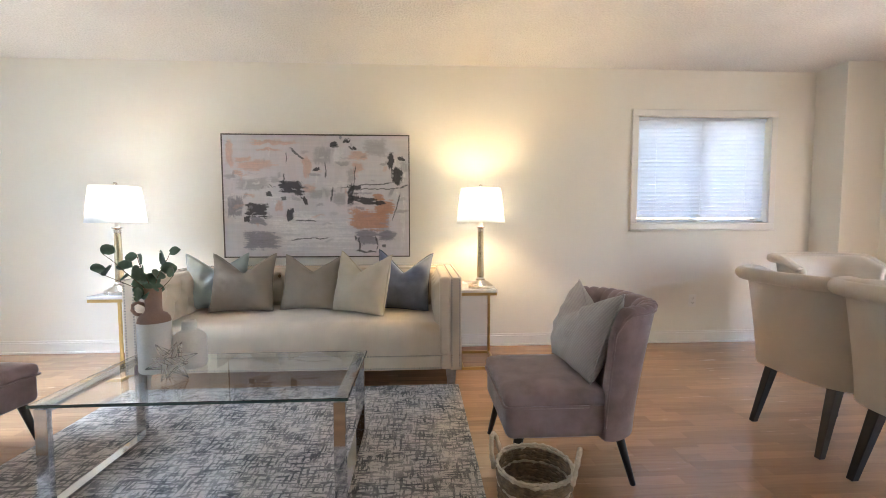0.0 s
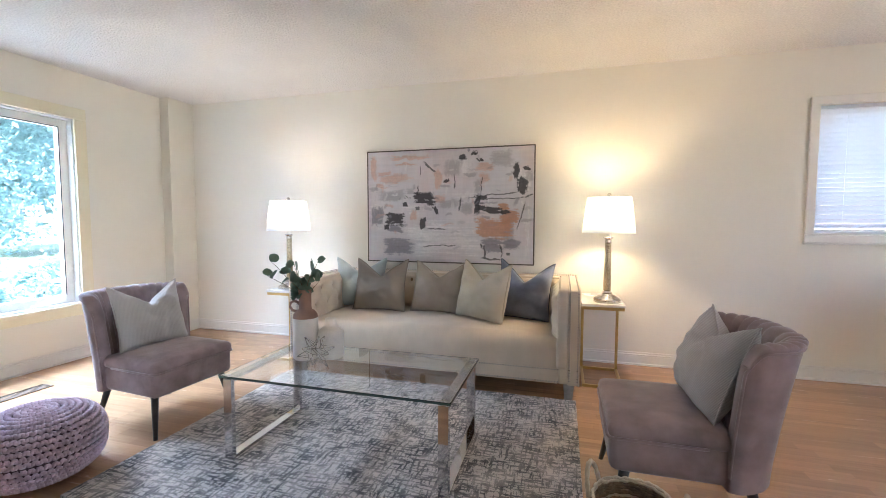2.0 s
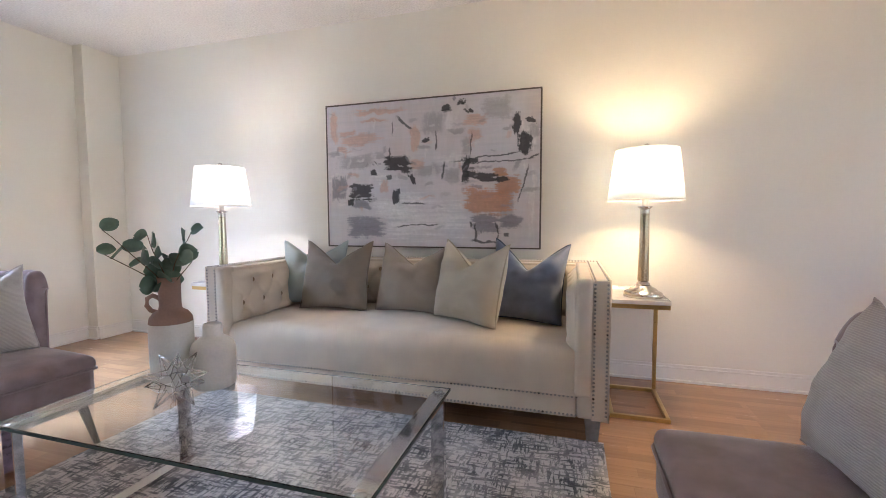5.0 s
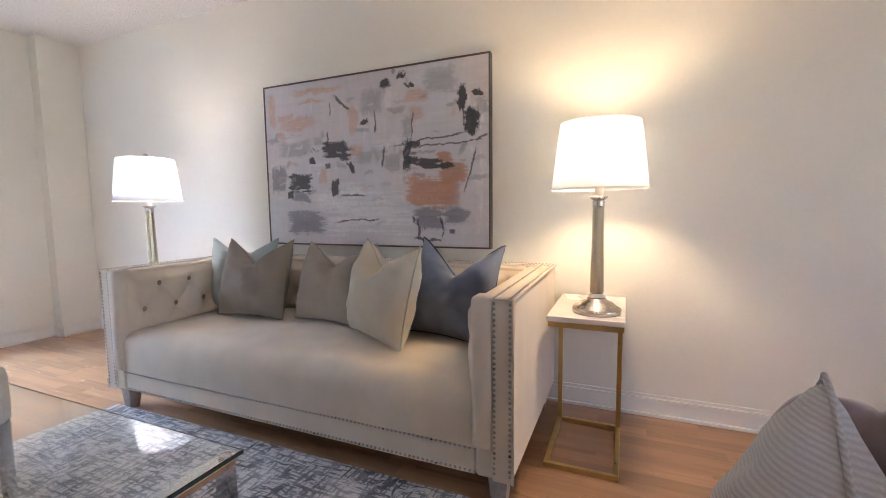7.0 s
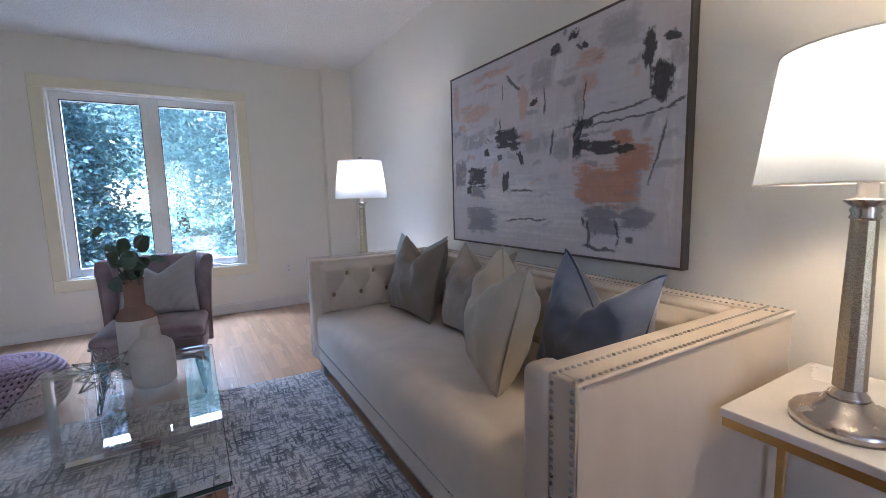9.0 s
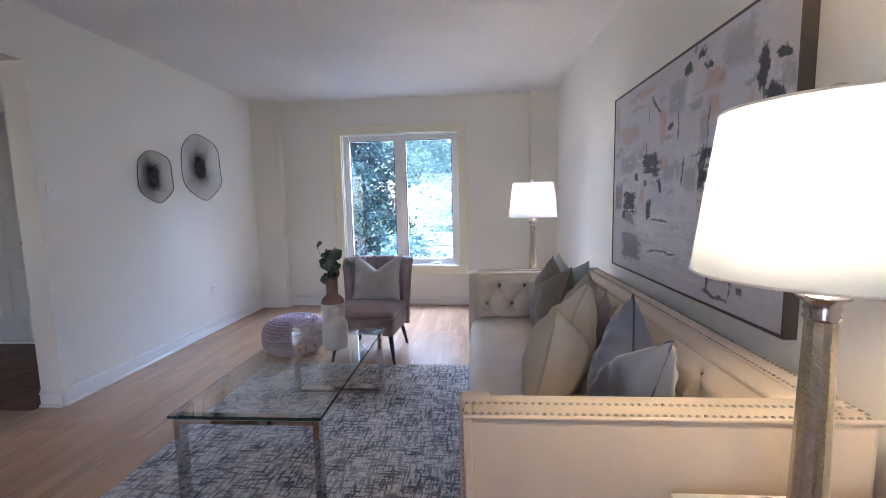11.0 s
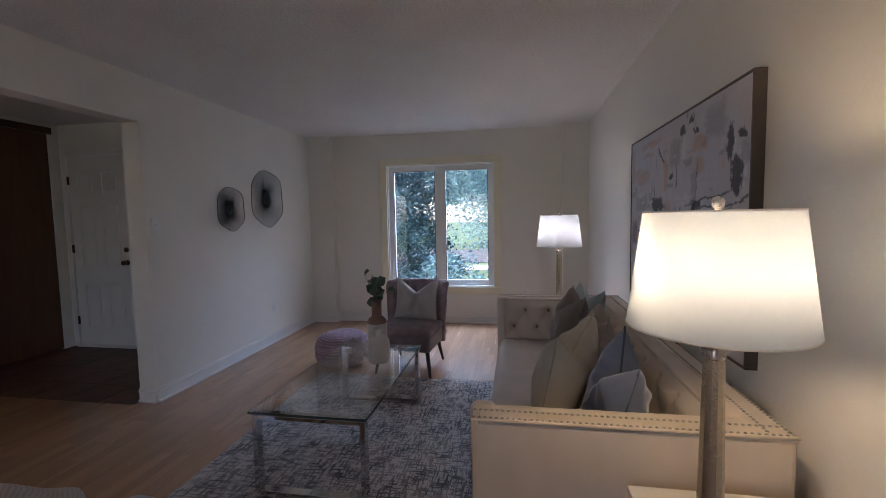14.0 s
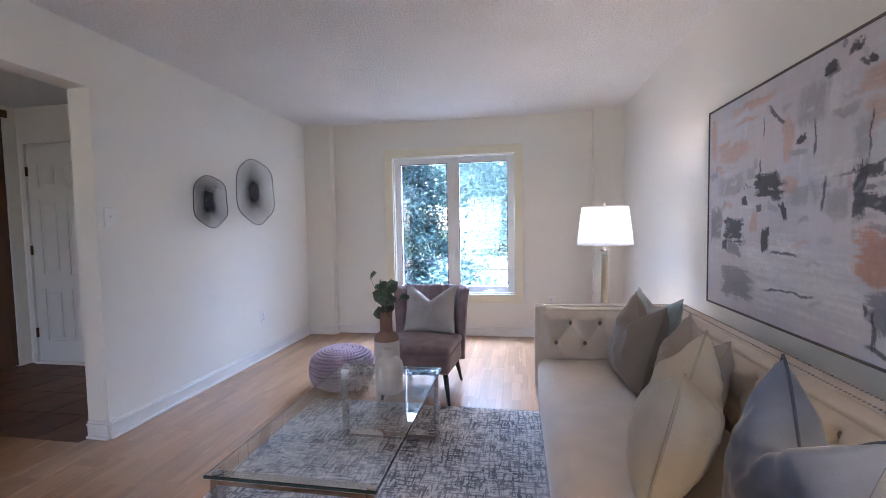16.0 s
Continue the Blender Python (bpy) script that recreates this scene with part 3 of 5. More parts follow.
# ---- painting ----
def cloud(rng, u, v, fu, fv, octaves=4, rough=0.6):
    """Smooth random values, about -1 to 1, over the canvas: fu and fv lumps across and down."""
    total, amp, norm = np.zeros_like(u), 1.0, 0.0
    for k in range(octaves):
        nu, nv = int(fu * 2 ** k) + 2, int(fv * 2 ** k) + 2
        grid = rng.uniform(-1, 1, (nu + 1, nv + 1))
        x, y = u * (nu - 1), v * (nv - 1)
        i, j = np.clip(x.astype(int), 0, nu - 1), np.clip(y.astype(int), 0, nv - 1)
        a, c = x - i, y - j
        a, c = a * a * (3 - 2 * a), c * c * (3 - 2 * c)
        total += amp * ((grid[i, j] * (1 - a) + grid[i + 1, j] * a) * (1 - c) + (grid[i, j + 1] * (1 - a) + grid[i + 1, j + 1] * a) * c)
        norm, amp = norm + amp, amp * rough
    return total / norm * 1.6


def paint(nu, nv, aspect):
    """Colours of an abstract canvas, brushed on layer by layer: u across, v down, both 0 to 1."""
    rng = np.random.default_rng(4)
    u, v = np.meshgrid(np.linspace(0, 1, nu), np.linspace(0, 1, nv), indexing="ij")
    along, across = cloud(rng, u, v, 5, 60, 4, 0.75), cloud(rng, u, v, 70, 6, 4, 0.75)
    grain = cloud(rng, u, v, 90, 60, 3, 0.8)
    wu, wv = cloud(rng, u, v, 16, 11, 5, 0.62), cloud(rng, u, v, 16, 11, 5, 0.62)
    img = np.zeros((nu, nv, 3)) + np.array((0.60, 0.56, 0.575))
    img *= (1 + 0.07 * cloud(rng, u, v, 4, 3) + 0.05 * along + 0.04 * across)[..., None]
    img += np.array((0.035, -0.005, -0.02)) * cloud(rng, u, v, 5, 4)[..., None]

    def stroke(color, alpha, ragged, edge, u0, v0, hu, hv, turn=0):
        t = radians(turn)
        x, y = (u + 0.012 * ragged * wu - u0) * aspect, v + 0.018 * ragged * wv - v0
        p, q = (x * math.cos(t) + y * math.sin(t)) / (hu * aspect), (y * math.cos(t) - x * math.sin(t)) / hv
        d = (np.abs(p) ** 5 + np.abs(q) ** 5) ** 0.2
        dry = along if hu * aspect > hv else across
        m = np.clip((1.16 - d + 0.30 * dry + 0.14 * grain) / edge, 0, 1)
        tone = np.array(color) * (1 + 0.16 * dry + 0.10 * grain)[..., None]
        m = (m * m * (3 - 2 * m) * alpha)[..., None]
        img[:] = img * (1 - m) + tone * m

    white, peach, rust = (0.70, 0.67, 0.665), (0.58, 0.36, 0.28), (0.47, 0.235, 0.14)
    grey, slate, ink = (0.30, 0.285, 0.30), (0.21, 0.20, 0.235), (0.030, 0.028, 0.033)
    layers = (
        (white, 0.7, 1.6, 0.6, ((0.490, 0.822, 0.2067, 0.1150), (0.358, 0.735, 0.1233, 0.0677), (0.945, 0.276, 0.0409, 0.0870), (0.625, 0.144, 0.0312, 0.0690), (0.250, 0.513, 0.0373, 0.0311),
           (0.621, 0.396, 0.0723, 0.0316), (0.975, 0.686, 0.0161, 0.1741), (0.039, 0.523, 0.0409, 0.0361), (0.414, 0.654, 0.0800, 0.0267))),
        (peach, 0.72, 1.0, 0.5, ((0.035, 0.143, 0.0220, 0.1077), (0.174, 0.246, 0.0919, 0.0384), (0.108, 0.191, 0.0457, 0.0212), (0.276, 0.053, 0.1272, 0.0170), (0.243, 0.119, 0.0717, 0.0137),
           (0.442, 0.252, 0.0236, 0.0920), (0.457, 0.432, 0.0339, 0.0329), (0.294, 0.578, 0.0169, 0.0411), (0.730, 0.161, 0.0502, 0.0367), (0.722, 0.264, 0.0344, 0.0368),
           (0.075, 0.311, 0.0247, 0.0250))),
        (grey, 0.62, 1.2, 0.6, ((0.538, 0.170, 0.0526, 0.0833), (0.150, 0.398, 0.1049, 0.0563), (0.511, 0.470, 0.0687, 0.0422), (0.619, 0.523, 0.0411, 0.0475), (0.684, 0.332, 0.0210, 0.0621),
           (0.820, 0.091, 0.0653, 0.0746), (0.647, 0.227, 0.0356, 0.0156), (0.971, 0.252, 0.0242, 0.0432), (0.281, 0.371, 0.0198, 0.0273), (0.867, 0.725, 0.0321, 0.1345))),
        (rust, 0.88, 1.0, 0.4, ((0.788, 0.700, 0.0957, 0.0853), (0.868, 0.590, 0.0469, 0.0655), (0.837, 0.513, 0.0325, 0.0300))),
        (slate, 0.85, 1.0, 0.4, ((0.771, 0.840, 0.0584, 0.0614), (0.882, 0.836, 0.0467, 0.0388), (0.194, 0.866, 0.0885, 0.0704), (0.176, 0.710, 0.0416, 0.0317), (0.053, 0.589, 0.0407, 0.0722))),
    )
    for color, alpha, ragged, edge, places in layers:
        for r in places:
            stroke(color, alpha, ragged, edge, *r)
    smudge = random.Random(9)
    for k in range(90):
        tone = smudge.choice((grey, grey, slate, white, white, peach, (0.42, 0.40, 0.42)))
        wide = smudge.random() < 0.6
        hu, hv = (smudge.uniform(0.012, 0.045), smudge.uniform(0.006, 0.014)) if wide else (smudge.uniform(0.004, 0.012), smudge.uniform(0.015, 0.05))
        stroke(tone, smudge.uniform(0.25, 0.6), 1.0, 0.7, smudge.uniform(0.02, 0.98), min(0.97, max(0.03, smudge.gauss(0.42, 0.2))), hu, hv, smudge.uniform(-14, 14))
    for r in ((0.364, 0.428, 0.0572, 0.0504), (0.434, 0.529, 0.0106, 0.0463, -28), (0.236, 0.491, 0.0173, 0.0208), (0.178, 0.615, 0.0563, 0.0527), (0.119, 0.694, 0.0152, 0.0250),
           (0.354, 0.650, 0.0178, 0.0507, -8), (0.498, 0.274, 0.0179, 0.0130, -10), (0.662, 0.045, 0.0165, 0.0186), (0.701, 0.091, 0.0081, 0.0215, -20), (0.592, 0.072, 0.0146, 0.0189),
           (0.898, 0.204, 0.0146, 0.0645), (0.930, 0.323, 0.0268, 0.0612), (0.960, 0.192, 0.0202, 0.0115, 20), (0.686, 0.482, 0.0164, 0.0933), (0.748, 0.531, 0.0726, 0.0245, 8),
           (0.847, 0.553, 0.0259, 0.0150, 0), (0.710, 0.423, 0.0300, 0.0154)):
        stroke(ink, 0.93, 1.0, 0.3, *r)
    for r in ((0.396, 0.145, 0.0455, 0.0083, 44), (0.341, 0.176, 0.0034, 0.0537), (0.551, 0.291, 0.0037, 0.0641), (0.705, 0.317, 0.0029, 0.0710), (0.783, 0.401, 0.1671, 0.0053, -5),
           (0.838, 0.435, 0.1408, 0.0052, -3), (0.935, 0.572, 0.0036, 0.1229, 14), (0.581, 0.477, 0.0049, 0.0702, 12), (0.439, 0.705, 0.0527, 0.0041, 0), (0.450, 0.851, 0.1051, 0.0050, -3),
           (0.707, 0.854, 0.0058, 0.0187), (0.860, 0.916, 0.0150, 0.0120), (0.769, 0.963, 0.0631, 0.0077, 2), (0.324, 0.363, 0.0042, 0.0507), (0.727, 0.904, 0.0046, 0.0622, 0),
           (0.821, 0.889, 0.0044, 0.0607), (0.974, 0.411, 0.0302, 0.0058, -20)):
        stroke(ink, 0.8, 0.7, 0.5, *r)
    for k in range(30):
        u0, v0 = smudge.choice(((0.36, 0.43), (0.18, 0.62), (0.72, 0.5), (0.92, 0.26), (0.77, 0.9), (0.66, 0.08), (0.25, 0.5)))
        stroke(smudge.choice((ink, slate, white, grey)), smudge.uniform(0.5, 0.85), 1.0, 0.4, u0 + smudge.gauss(0, 0.04), v0 + smudge.gauss(0, 0.05), smudge.uniform(0.004, 0.018), smudge.uniform(0.004, 0.014), smudge.uniform(-60, 60))
    return np.clip(img, 0.015, 0.8)


def painted_face(w, h, y, nu=400, nv=266):
    """The front of the canvas: a fine sheet that carries its paint as colours and its brush marks as relief."""
    img = paint(nu, nv, w / h)
    x, z = np.meshgrid(np.linspace(-w / 2, w / 2, nu), np.linspace(h / 2, -h / 2, nv), indexing="ij")
    places = np.stack((x, np.full_like(x, y) - 0.0006 * img.mean(axis=2), z), axis=-1).reshape(-1, 3)
    k = (np.arange(nu - 1)[:, None] * nv + np.arange(nv - 1)[None]).reshape(-1)
    me = bpy.data.meshes.new("painted_face")
    me.from_pydata(places.tolist(), [], np.stack((k, k + 1, k + nv + 1, k + nv), axis=-1).tolist())
    col = me.color_attributes.new("paint", "FLOAT_COLOR", "POINT")
    col.data.foreach_set("color", np.concatenate((img.reshape(-1, 3), np.ones((nu * nv, 1))), axis=1).astype(np.float32).reshape(-1))
    m, n, l, b = nodes_of("abstract_paint")
    at = n.new("ShaderNodeAttribute")
    at.attribute_name = "paint"
    weave = n.new("ShaderNodeTexNoise")
    weave.inputs["Scale"].default_value = 420
    bp = n.new("ShaderNodeBump")
    bp.inputs["Strength"].default_value, bp.inputs["Distance"].default_value = 0.3, 0.001
    l.new(weave.outputs[0], bp.inputs["Height"]), l.new(bp.outputs[0], b.inputs["Normal"])
    l.new(at.outputs["Color"], b.inputs["Base Color"])
    b.inputs["Roughness"].default_value = 0.5
    me.materials.append(m)
    return me


art = thing("painting", "large abstract painting in lilac, peach and charcoal, thin dark frame", "painting", pose(-0.603, 3.963, 1.324))
HW, HH = 0.783, 0.519
part("canvas", boxes((-HW + 0.010, HW - 0.010, -0.014, 0.015, -HH + 0.010, HH - 0.010)), mat("raw_canvas", (0.60, 0.56, 0.52), 0.9, 0.05, 6, 0.3, 300), art, "stretched canvas")
face = new("painted_face", painted_face(2 * HW - 0.02, 2 * HH - 0.02, -0.0155))
face.parent = art
tagged(face, "abstract brushwork in lilac, peach, rust and black")
for r in ((-HW, HW, -0.02, 0.022, HH - 0.009, HH), (-HW, HW, -0.02, 0.022, -HH, -HH + 0.009), (-HW, -HW + 0.009, -0.02, 0.022, -HH + 0.009, HH - 0.009), (HW - 0.009, HW, -0.02, 0.022, -HH + 0.009, HH - 0.009)):
    part("frame_bar", boxes(r, bevel=0.0012), FRAMEMAT, art)


# ---- side tables and lamps ----
def make_side_table(m):
    t = thing("side_table", "brass C-shaped side table with a white marble top", "side table", m, "side tables beside the sofa")
    part("tabletop", boxes((-0.15, 0.15, -0.25, 0.25, TOP_Z - 0.022, TOP_Z), bevel=0.003, seg=2), MARBLE, t, "white marble top")
    z = TOP_Z - 0.0225
    part("apron", boxes((-0.145, 0.145, -0.245, -0.225, z - 0.022, z), (-0.145, 0.145, 0.225, 0.245, z - 0.022, z), (-0.145, -0.125, -0.225, 0.225, z - 0.022, z), (0.125, 0.145, -0.225, 0.225, z - 0.022, z)), GOLD, t)
    for x in (-1, 1):
        part("leg", boxes((x * 0.13 - 0.010, x * 0.13 + 0.010, 0.045, 0.065, 0.0201, z - 0.0221), bevel=0.0015), GOLD, t)
        part("base_bar", boxes((x * 0.13 - 0.010, x * 0.13 + 0.010, -0.335, 0.065, 0.0, 0.02), bevel=0.0015), GOLD, t)
    for y in (-0.345, 0.055):
        part("base_bar", boxes((-0.14 if y < 0 else -0.1198, 0.14 if y < 0 else 0.1198, y - 0.010, y + 0.0095, 0.0, 0.02), bevel=0.0015), GOLD, t)
    return t


def make_lamp(m):
    """A table lamp; its parts stand from z = 0."""
    t = thing("table_lamp", "lit table lamp with mercury glass column and white drum shade", "table lamp", m, "table lamps beside the sofa")
    bm = bmesh.new()
    lathe(bm, [(0, 0), (0.098, 0), (0.098, 0.018), (0.092, 0.026), (0.072, 0.034), (0.068, 0.042), (0.045, 0.050), (0.040, 0.06), (0.036, 0.062), (0, 0.062)], 40)
    part("base", bm, NICKEL, t, "stepped round nickel base", True)
    bm = bmesh.new()
    lathe(bm, [(0, 0.062), (0.036, 0.062), (0.034, 0.07), (0.024, 0.08), (0.024, 0.085), (0, 0.085)], 32)
    part("foot_ring", bm, NICKEL, t, "", True)
    bm = bmesh.new()
    lathe(bm, [(0, 0.085), (0.029, 0.085), (0.0225, 0.44), (0, 0.44)], 12)
    part("column", bm, MERCURY, t, "fluted mercury glass column")
    bm = bmesh.new()
    lathe(bm, [(0, 0.44), (0.0225, 0.44), (0.026, 0.445), (0.022, 0.452), (0.026, 0.46), (0.022, 0.467), (0.036, 0.478), (0.036, 0.483), (0.012, 0.485), (0, 0.485)], 28)
    part("collar", bm, NICKEL, t, "", True)
    bm = bmesh.new()
    lathe(bm, [(0, 0.485), (0.017, 0.485), (0.017, 0.605), (0, 0.605)], 20)
    part("socket", bm, TRIM, t, "white candle socket", True)
    bm = bmesh.new()
    lathe(bm, [(0, 0.605), (0.013, 0.605), (0.02, 0.625), (0.030, 0.66), (0.021, 0.695), (0, 0.705)], 16)
    ob = part("bulb", bm, BULB, t, "lit bulb", True)
    ob.visible_shadow = False
    bm = bmesh.new()
    lathe(bm, [(0.189, 0.515), (0.155, 0.780), (0.1535, 0.780), (0.1875, 0.515), (0.189, 0.515)], 64)
    part("shade", bm, SHADE, t, "glowing white linen drum shade", True)
    for r, z in ((0.1885, 0.5155), (0.1548, 0.7795)):
        bm = bmesh.new()
        tube(bm, [(r * math.cos(a * math.pi / 32), r * math.sin(a * math.pi / 32), z) for a in range(64)], 0.0022, 6, True)
        part("shade_rim", bm, TRIM, t, "", True)
        bm = bmesh.new()
    for k in range(3):
        a = 2 * math.pi * k / 3
        tube(bm, [(0.006 * math.cos(a), 0.006 * math.sin(a), 0.776), (0.154 * math.cos(a), 0.154 * math.sin(a), 0.776)], 0.0018, 6)
    for s in (-1, 1):
        tube(bm, [(s * 0.012, 0, 0.545), (s * 0.05, 0, 0.60), (s * 0.055, 0, 0.68), (s * 0.03, 0, 0.74), (0, 0, 0.773)], 0.0016, 6)
    part("harp", bm, NICKEL, t, "", True)
    bm = bmesh.new()
    lathe(bm, [(0, 0.773), (0.008, 0.773), (0.008, 0.786), (0.013, 0.790), (0.015, 0.800), (0.011, 0.810), (0, 0.814)], 16)
    part("finial", bm, NICKEL, t, "", True)
    return t


table_r = make_side_table(pose(0.71, 3.715, 0))
table_l = copy_thing(table_r, pose(LAMP_L[0] + 0.02, 3.60, 0))
lamp_r = make_lamp(pose(LAMP_R[0], LAMP_R[1], TOP_Z))
lamp_l = copy_thing(lamp_r, pose(LAMP_L[0], LAMP_L[1], TOP_Z, 0, 0, 75))

# ---- rug ----
rug = thing("rug", "cream rug with broken charcoal hatching under the coffee table", "rug", pose(-0.555, 2.253, 0))
bm = bmesh.new()
sheet(bm, 40, 30, lambda u, v: ((u - 0.5) * 2.15, (v - 0.5) * 1.62, 0.011 + 0.0012 * noise.noise(Vector((u * 9, v * 7, 0)))))
edge = [e for e in bm.edges if e.is_boundary]
low = bmesh.ops.extrude_edge_only(bm, edges=edge)["geom"]
for v in low:
    if isinstance(v, bmesh.types.BMVert):
        v.co.z = 0.0005
part("carpet", bm, RUG, rug)

# ---- coffee table ----
TX0, TX1, TY0, TY1, TZ = -1.178, -0.015, 1.855, 2.46, 0.434
ct = thing("coffee_table", "rectangular glass coffee table on two polished chrome frames", "coffee table", pose((TX0 + TX1) / 2, (TY0 + TY1) / 2, 0.0))
hx, hy = (TX1 - TX0) / 2, (TY1 - TY0) / 2
part("glass_top", boxes((-hx, hx, -hy, hy, TZ - 0.012, TZ), bevel=0.0015), TABLEGLASS, ct, "clear tempered glass top").visible_shadow = False
part("glass_edge", boxes((-hx - 0.0006, hx + 0.0006, -hy - 0.0006, -hy - 0.0002, TZ - 0.0105, TZ - 0.0015), (-hx - 0.0006, hx + 0.0006, hy + 0.0002, hy + 0.0006, TZ - 0.0105, TZ - 0.0015),
     (-hx - 0.0006, -hx - 0.0002, -hy, hy, TZ - 0.0105, TZ - 0.0015), (hx + 0.0002, hx + 0.0006, -hy, hy, TZ - 0.0105, TZ - 0.0015)), GLASSEDGE, ct, "dark green polished glass edge")
LEG = 0.046
for sx in (-1, 1):
    xa, xb = sorted((sx * (hx - 0.012), sx * (hx - 0.012 - LEG)))
    for sy in (-1, 1):
        ya, yb = sorted((sy * (hy - 0.012), sy * (hy - 0.012 - LEG * 0.55)))
        part("leg", boxes((xa, xb, ya, yb, 0.012, TZ - 0.020), bevel=0.0015), CHROME, ct, "square chrome leg")
        bm = bmesh.new()
        lathe(bm, [(0, TZ - 0.020), (0.016, TZ - 0.020), (0.016, TZ - 0.0122), (0, TZ - 0.0122)], 16, (xa + xb) / 2, (ya + yb) / 2)
        part("glass_pad", bm, CHROME, ct, "", True)
    y = hy - 0.0125 - LEG * 0.55
    part("foot_rail", boxes((xa, xb, -y, y, 0.012, 0.030), bevel=0.0015), CHROME, ct, "flat chrome floor rail")
    part("top_rail", boxes((xa, xb, -y, y, TZ - 0.038, TZ - 0.020), bevel=0.0015), CHROME, ct, "flat chrome rail under the glass")

# ---- things on the coffee table ----
CERAMIC = mat("cream_ceramic", (0.70, 0.64, 0.56), 0.5, 0.05, 12, 0.15, 120)
TERRA = mat("brown_matt_clay", (0.29, 0.17, 0.12), 0.75, 0.12, 14, 0.3, 150)
LEAF = mat("eucalyptus_leaf", (0.10, 0.15, 0.10), 0.5, 0.3, 20, 0.2, 90)
STEM = mat("brown_stem", (0.12, 0.085, 0.05), 0.8, 0.2)
vase = thing("vase", "two-tone clay jug vase with cream body and brown neck", "vase", pose(-0.93, 2.213, TZ + 0.0005))
bm = bmesh.new()
lathe(bm, [(0, 0), (0.060, 0), (0.066, 0.006), (0.067, 0.20), (0.066, 0.225)], 40)
part("body", bm, CERAMIC, vase, "cream glazed lower body", True)
bm = bmesh.new()
lathe(bm, [(0.066, 0.225), (0.063, 0.242), (0.052, 0.258), (0.036, 0.268), (0.033, 0.28), (0.033, 0.345), (0.0345, 0.372), (0.037, 0.378), (0.033, 0.378), (0.029, 0.36), (0.029, 0.29)], 40)
part("neck", bm, TERRA, vase, "unglazed brown neck", True)
bm = bmesh.new()
tube(bm, [(-0.048, -0.01, 0.256), (-0.068, -0.016, 0.262), (-0.081, -0.02, 0.280), (-0.078, -0.019, 0.303), (-0.060, -0.014, 0.314), (-0.043, -0.008, 0.306), (-0.030, -0.006, 0.296)], 0.0075, 10)
part("handle", bm, TERRA, vase, "", True)
# Flat black disc inside the neck, painted shade for the hollow vase.
bm = bmesh.new()
lathe(bm, [(0.0, 0.30), (0.0288, 0.30)], 20)
part("neck_shade", bm, BLACK, vase)

rnd = random.Random(5)
plant = thing("eucalyptus_stems", "sprigs of dark green eucalyptus standing in the vase", "plant", pose(-0.93, 2.213, TZ + 0.33))
leaf_me = None
for dx, dy, up, n in ((-0.19, -0.10, 0.14, 5), (-0.13, -0.13, 0.21, 4), (0.05, 0.04, 0.20, 5), (-0.03, -0.05, 0.19, 5), (-0.08, 0.05, 0.10, 3), (0.09, 0.01, 0.10, 2)):
    pts = [Vector((dx * s ** 1.5, dy * s ** 1.5, -0.02 + (up + 0.02) * s)) + Vector((0.008 * math.sin(7 * s + dx * 40), 0.008 * math.cos(6 * s), 0)) * s for s in [i / 8 for i in range(9)]]
    bm = bmesh.new()
    tube(bm, pts, lambda s: 0.0024 - 0.0013 * s, 6)
    stem = part("stem", bm, STEM, plant, "", True)
    if leaf_me is None:
        bm = bmesh.new()
        sheet(bm, 6, 6, lambda u, v: (0.047 * v, 0.024 * (2 * u - 1) * math.sin(math.pi * min(1, v * 0.94 + 0.05)) ** 0.6, 0.006 * (2 * u - 1) ** 2 - 0.006 * v * v))
        leaf_me = mesh(bm, "leaf", LEAF, True)
    for i in range(n):
        s = 0.30 + 0.70 * i / (n - 1)
        k = min(7, int(s * 8))
        p = pts[k].lerp(pts[k + 1], s * 8 - k)
        lf = new("leaf", leaf_me)
        lf.parent = stem
        size = rnd.uniform(1.1, 1.5) * (0.75 if i == n - 1 else 1)
        lf.matrix_local = pose(*p, rnd.choice((-1, 1)) * rnd.uniform(35, 100), rnd.uniform(-60, 10), rnd.uniform(0, 360)) @ Matrix.Diagonal((size, size, size, 1))

bottle = thing("ceramic_bottle", "cream ceramic bottle vase standing on the glass table", "vase", pose(-0.805, 2.262, TZ + 0.0005))
bm = bmesh.new()
lathe(bm, [(0, 0), (0.060, 0), (0.069, 0.008), (0.071, 0.03), (0.071, 0.125), (0.066, 0.148), (0.048, 0.165), (0.034, 0.172), (0.031, 0.182), (0.031, 0.208), (0.028, 0.216), (0.022, 0.218), (0.022, 0.19), (0, 0.185)], 40)
part("body", bm, CERAMIC, bottle, "", True)

star = thing("wire_star", "silver wire polyhedron ornament on the coffee table", "ornament", pose(-0.805, 2.115, TZ + 0.073, 20, 12, 30))
ico = bmesh.new()
bmesh.ops.create_icosphere(ico, subdivisions=1, radius=1.0)
rods = [(v.co * 0.099, f.calc_center_median().normalized() * 0.042) for v in ico.verts for f in v.link_faces]
ico.free()
for tip, c in rods:
    bm = bmesh.new()
    tube(bm, [tip, c], 0.0016, 6)
    part("rod", bm, NICKEL, star, "", True)


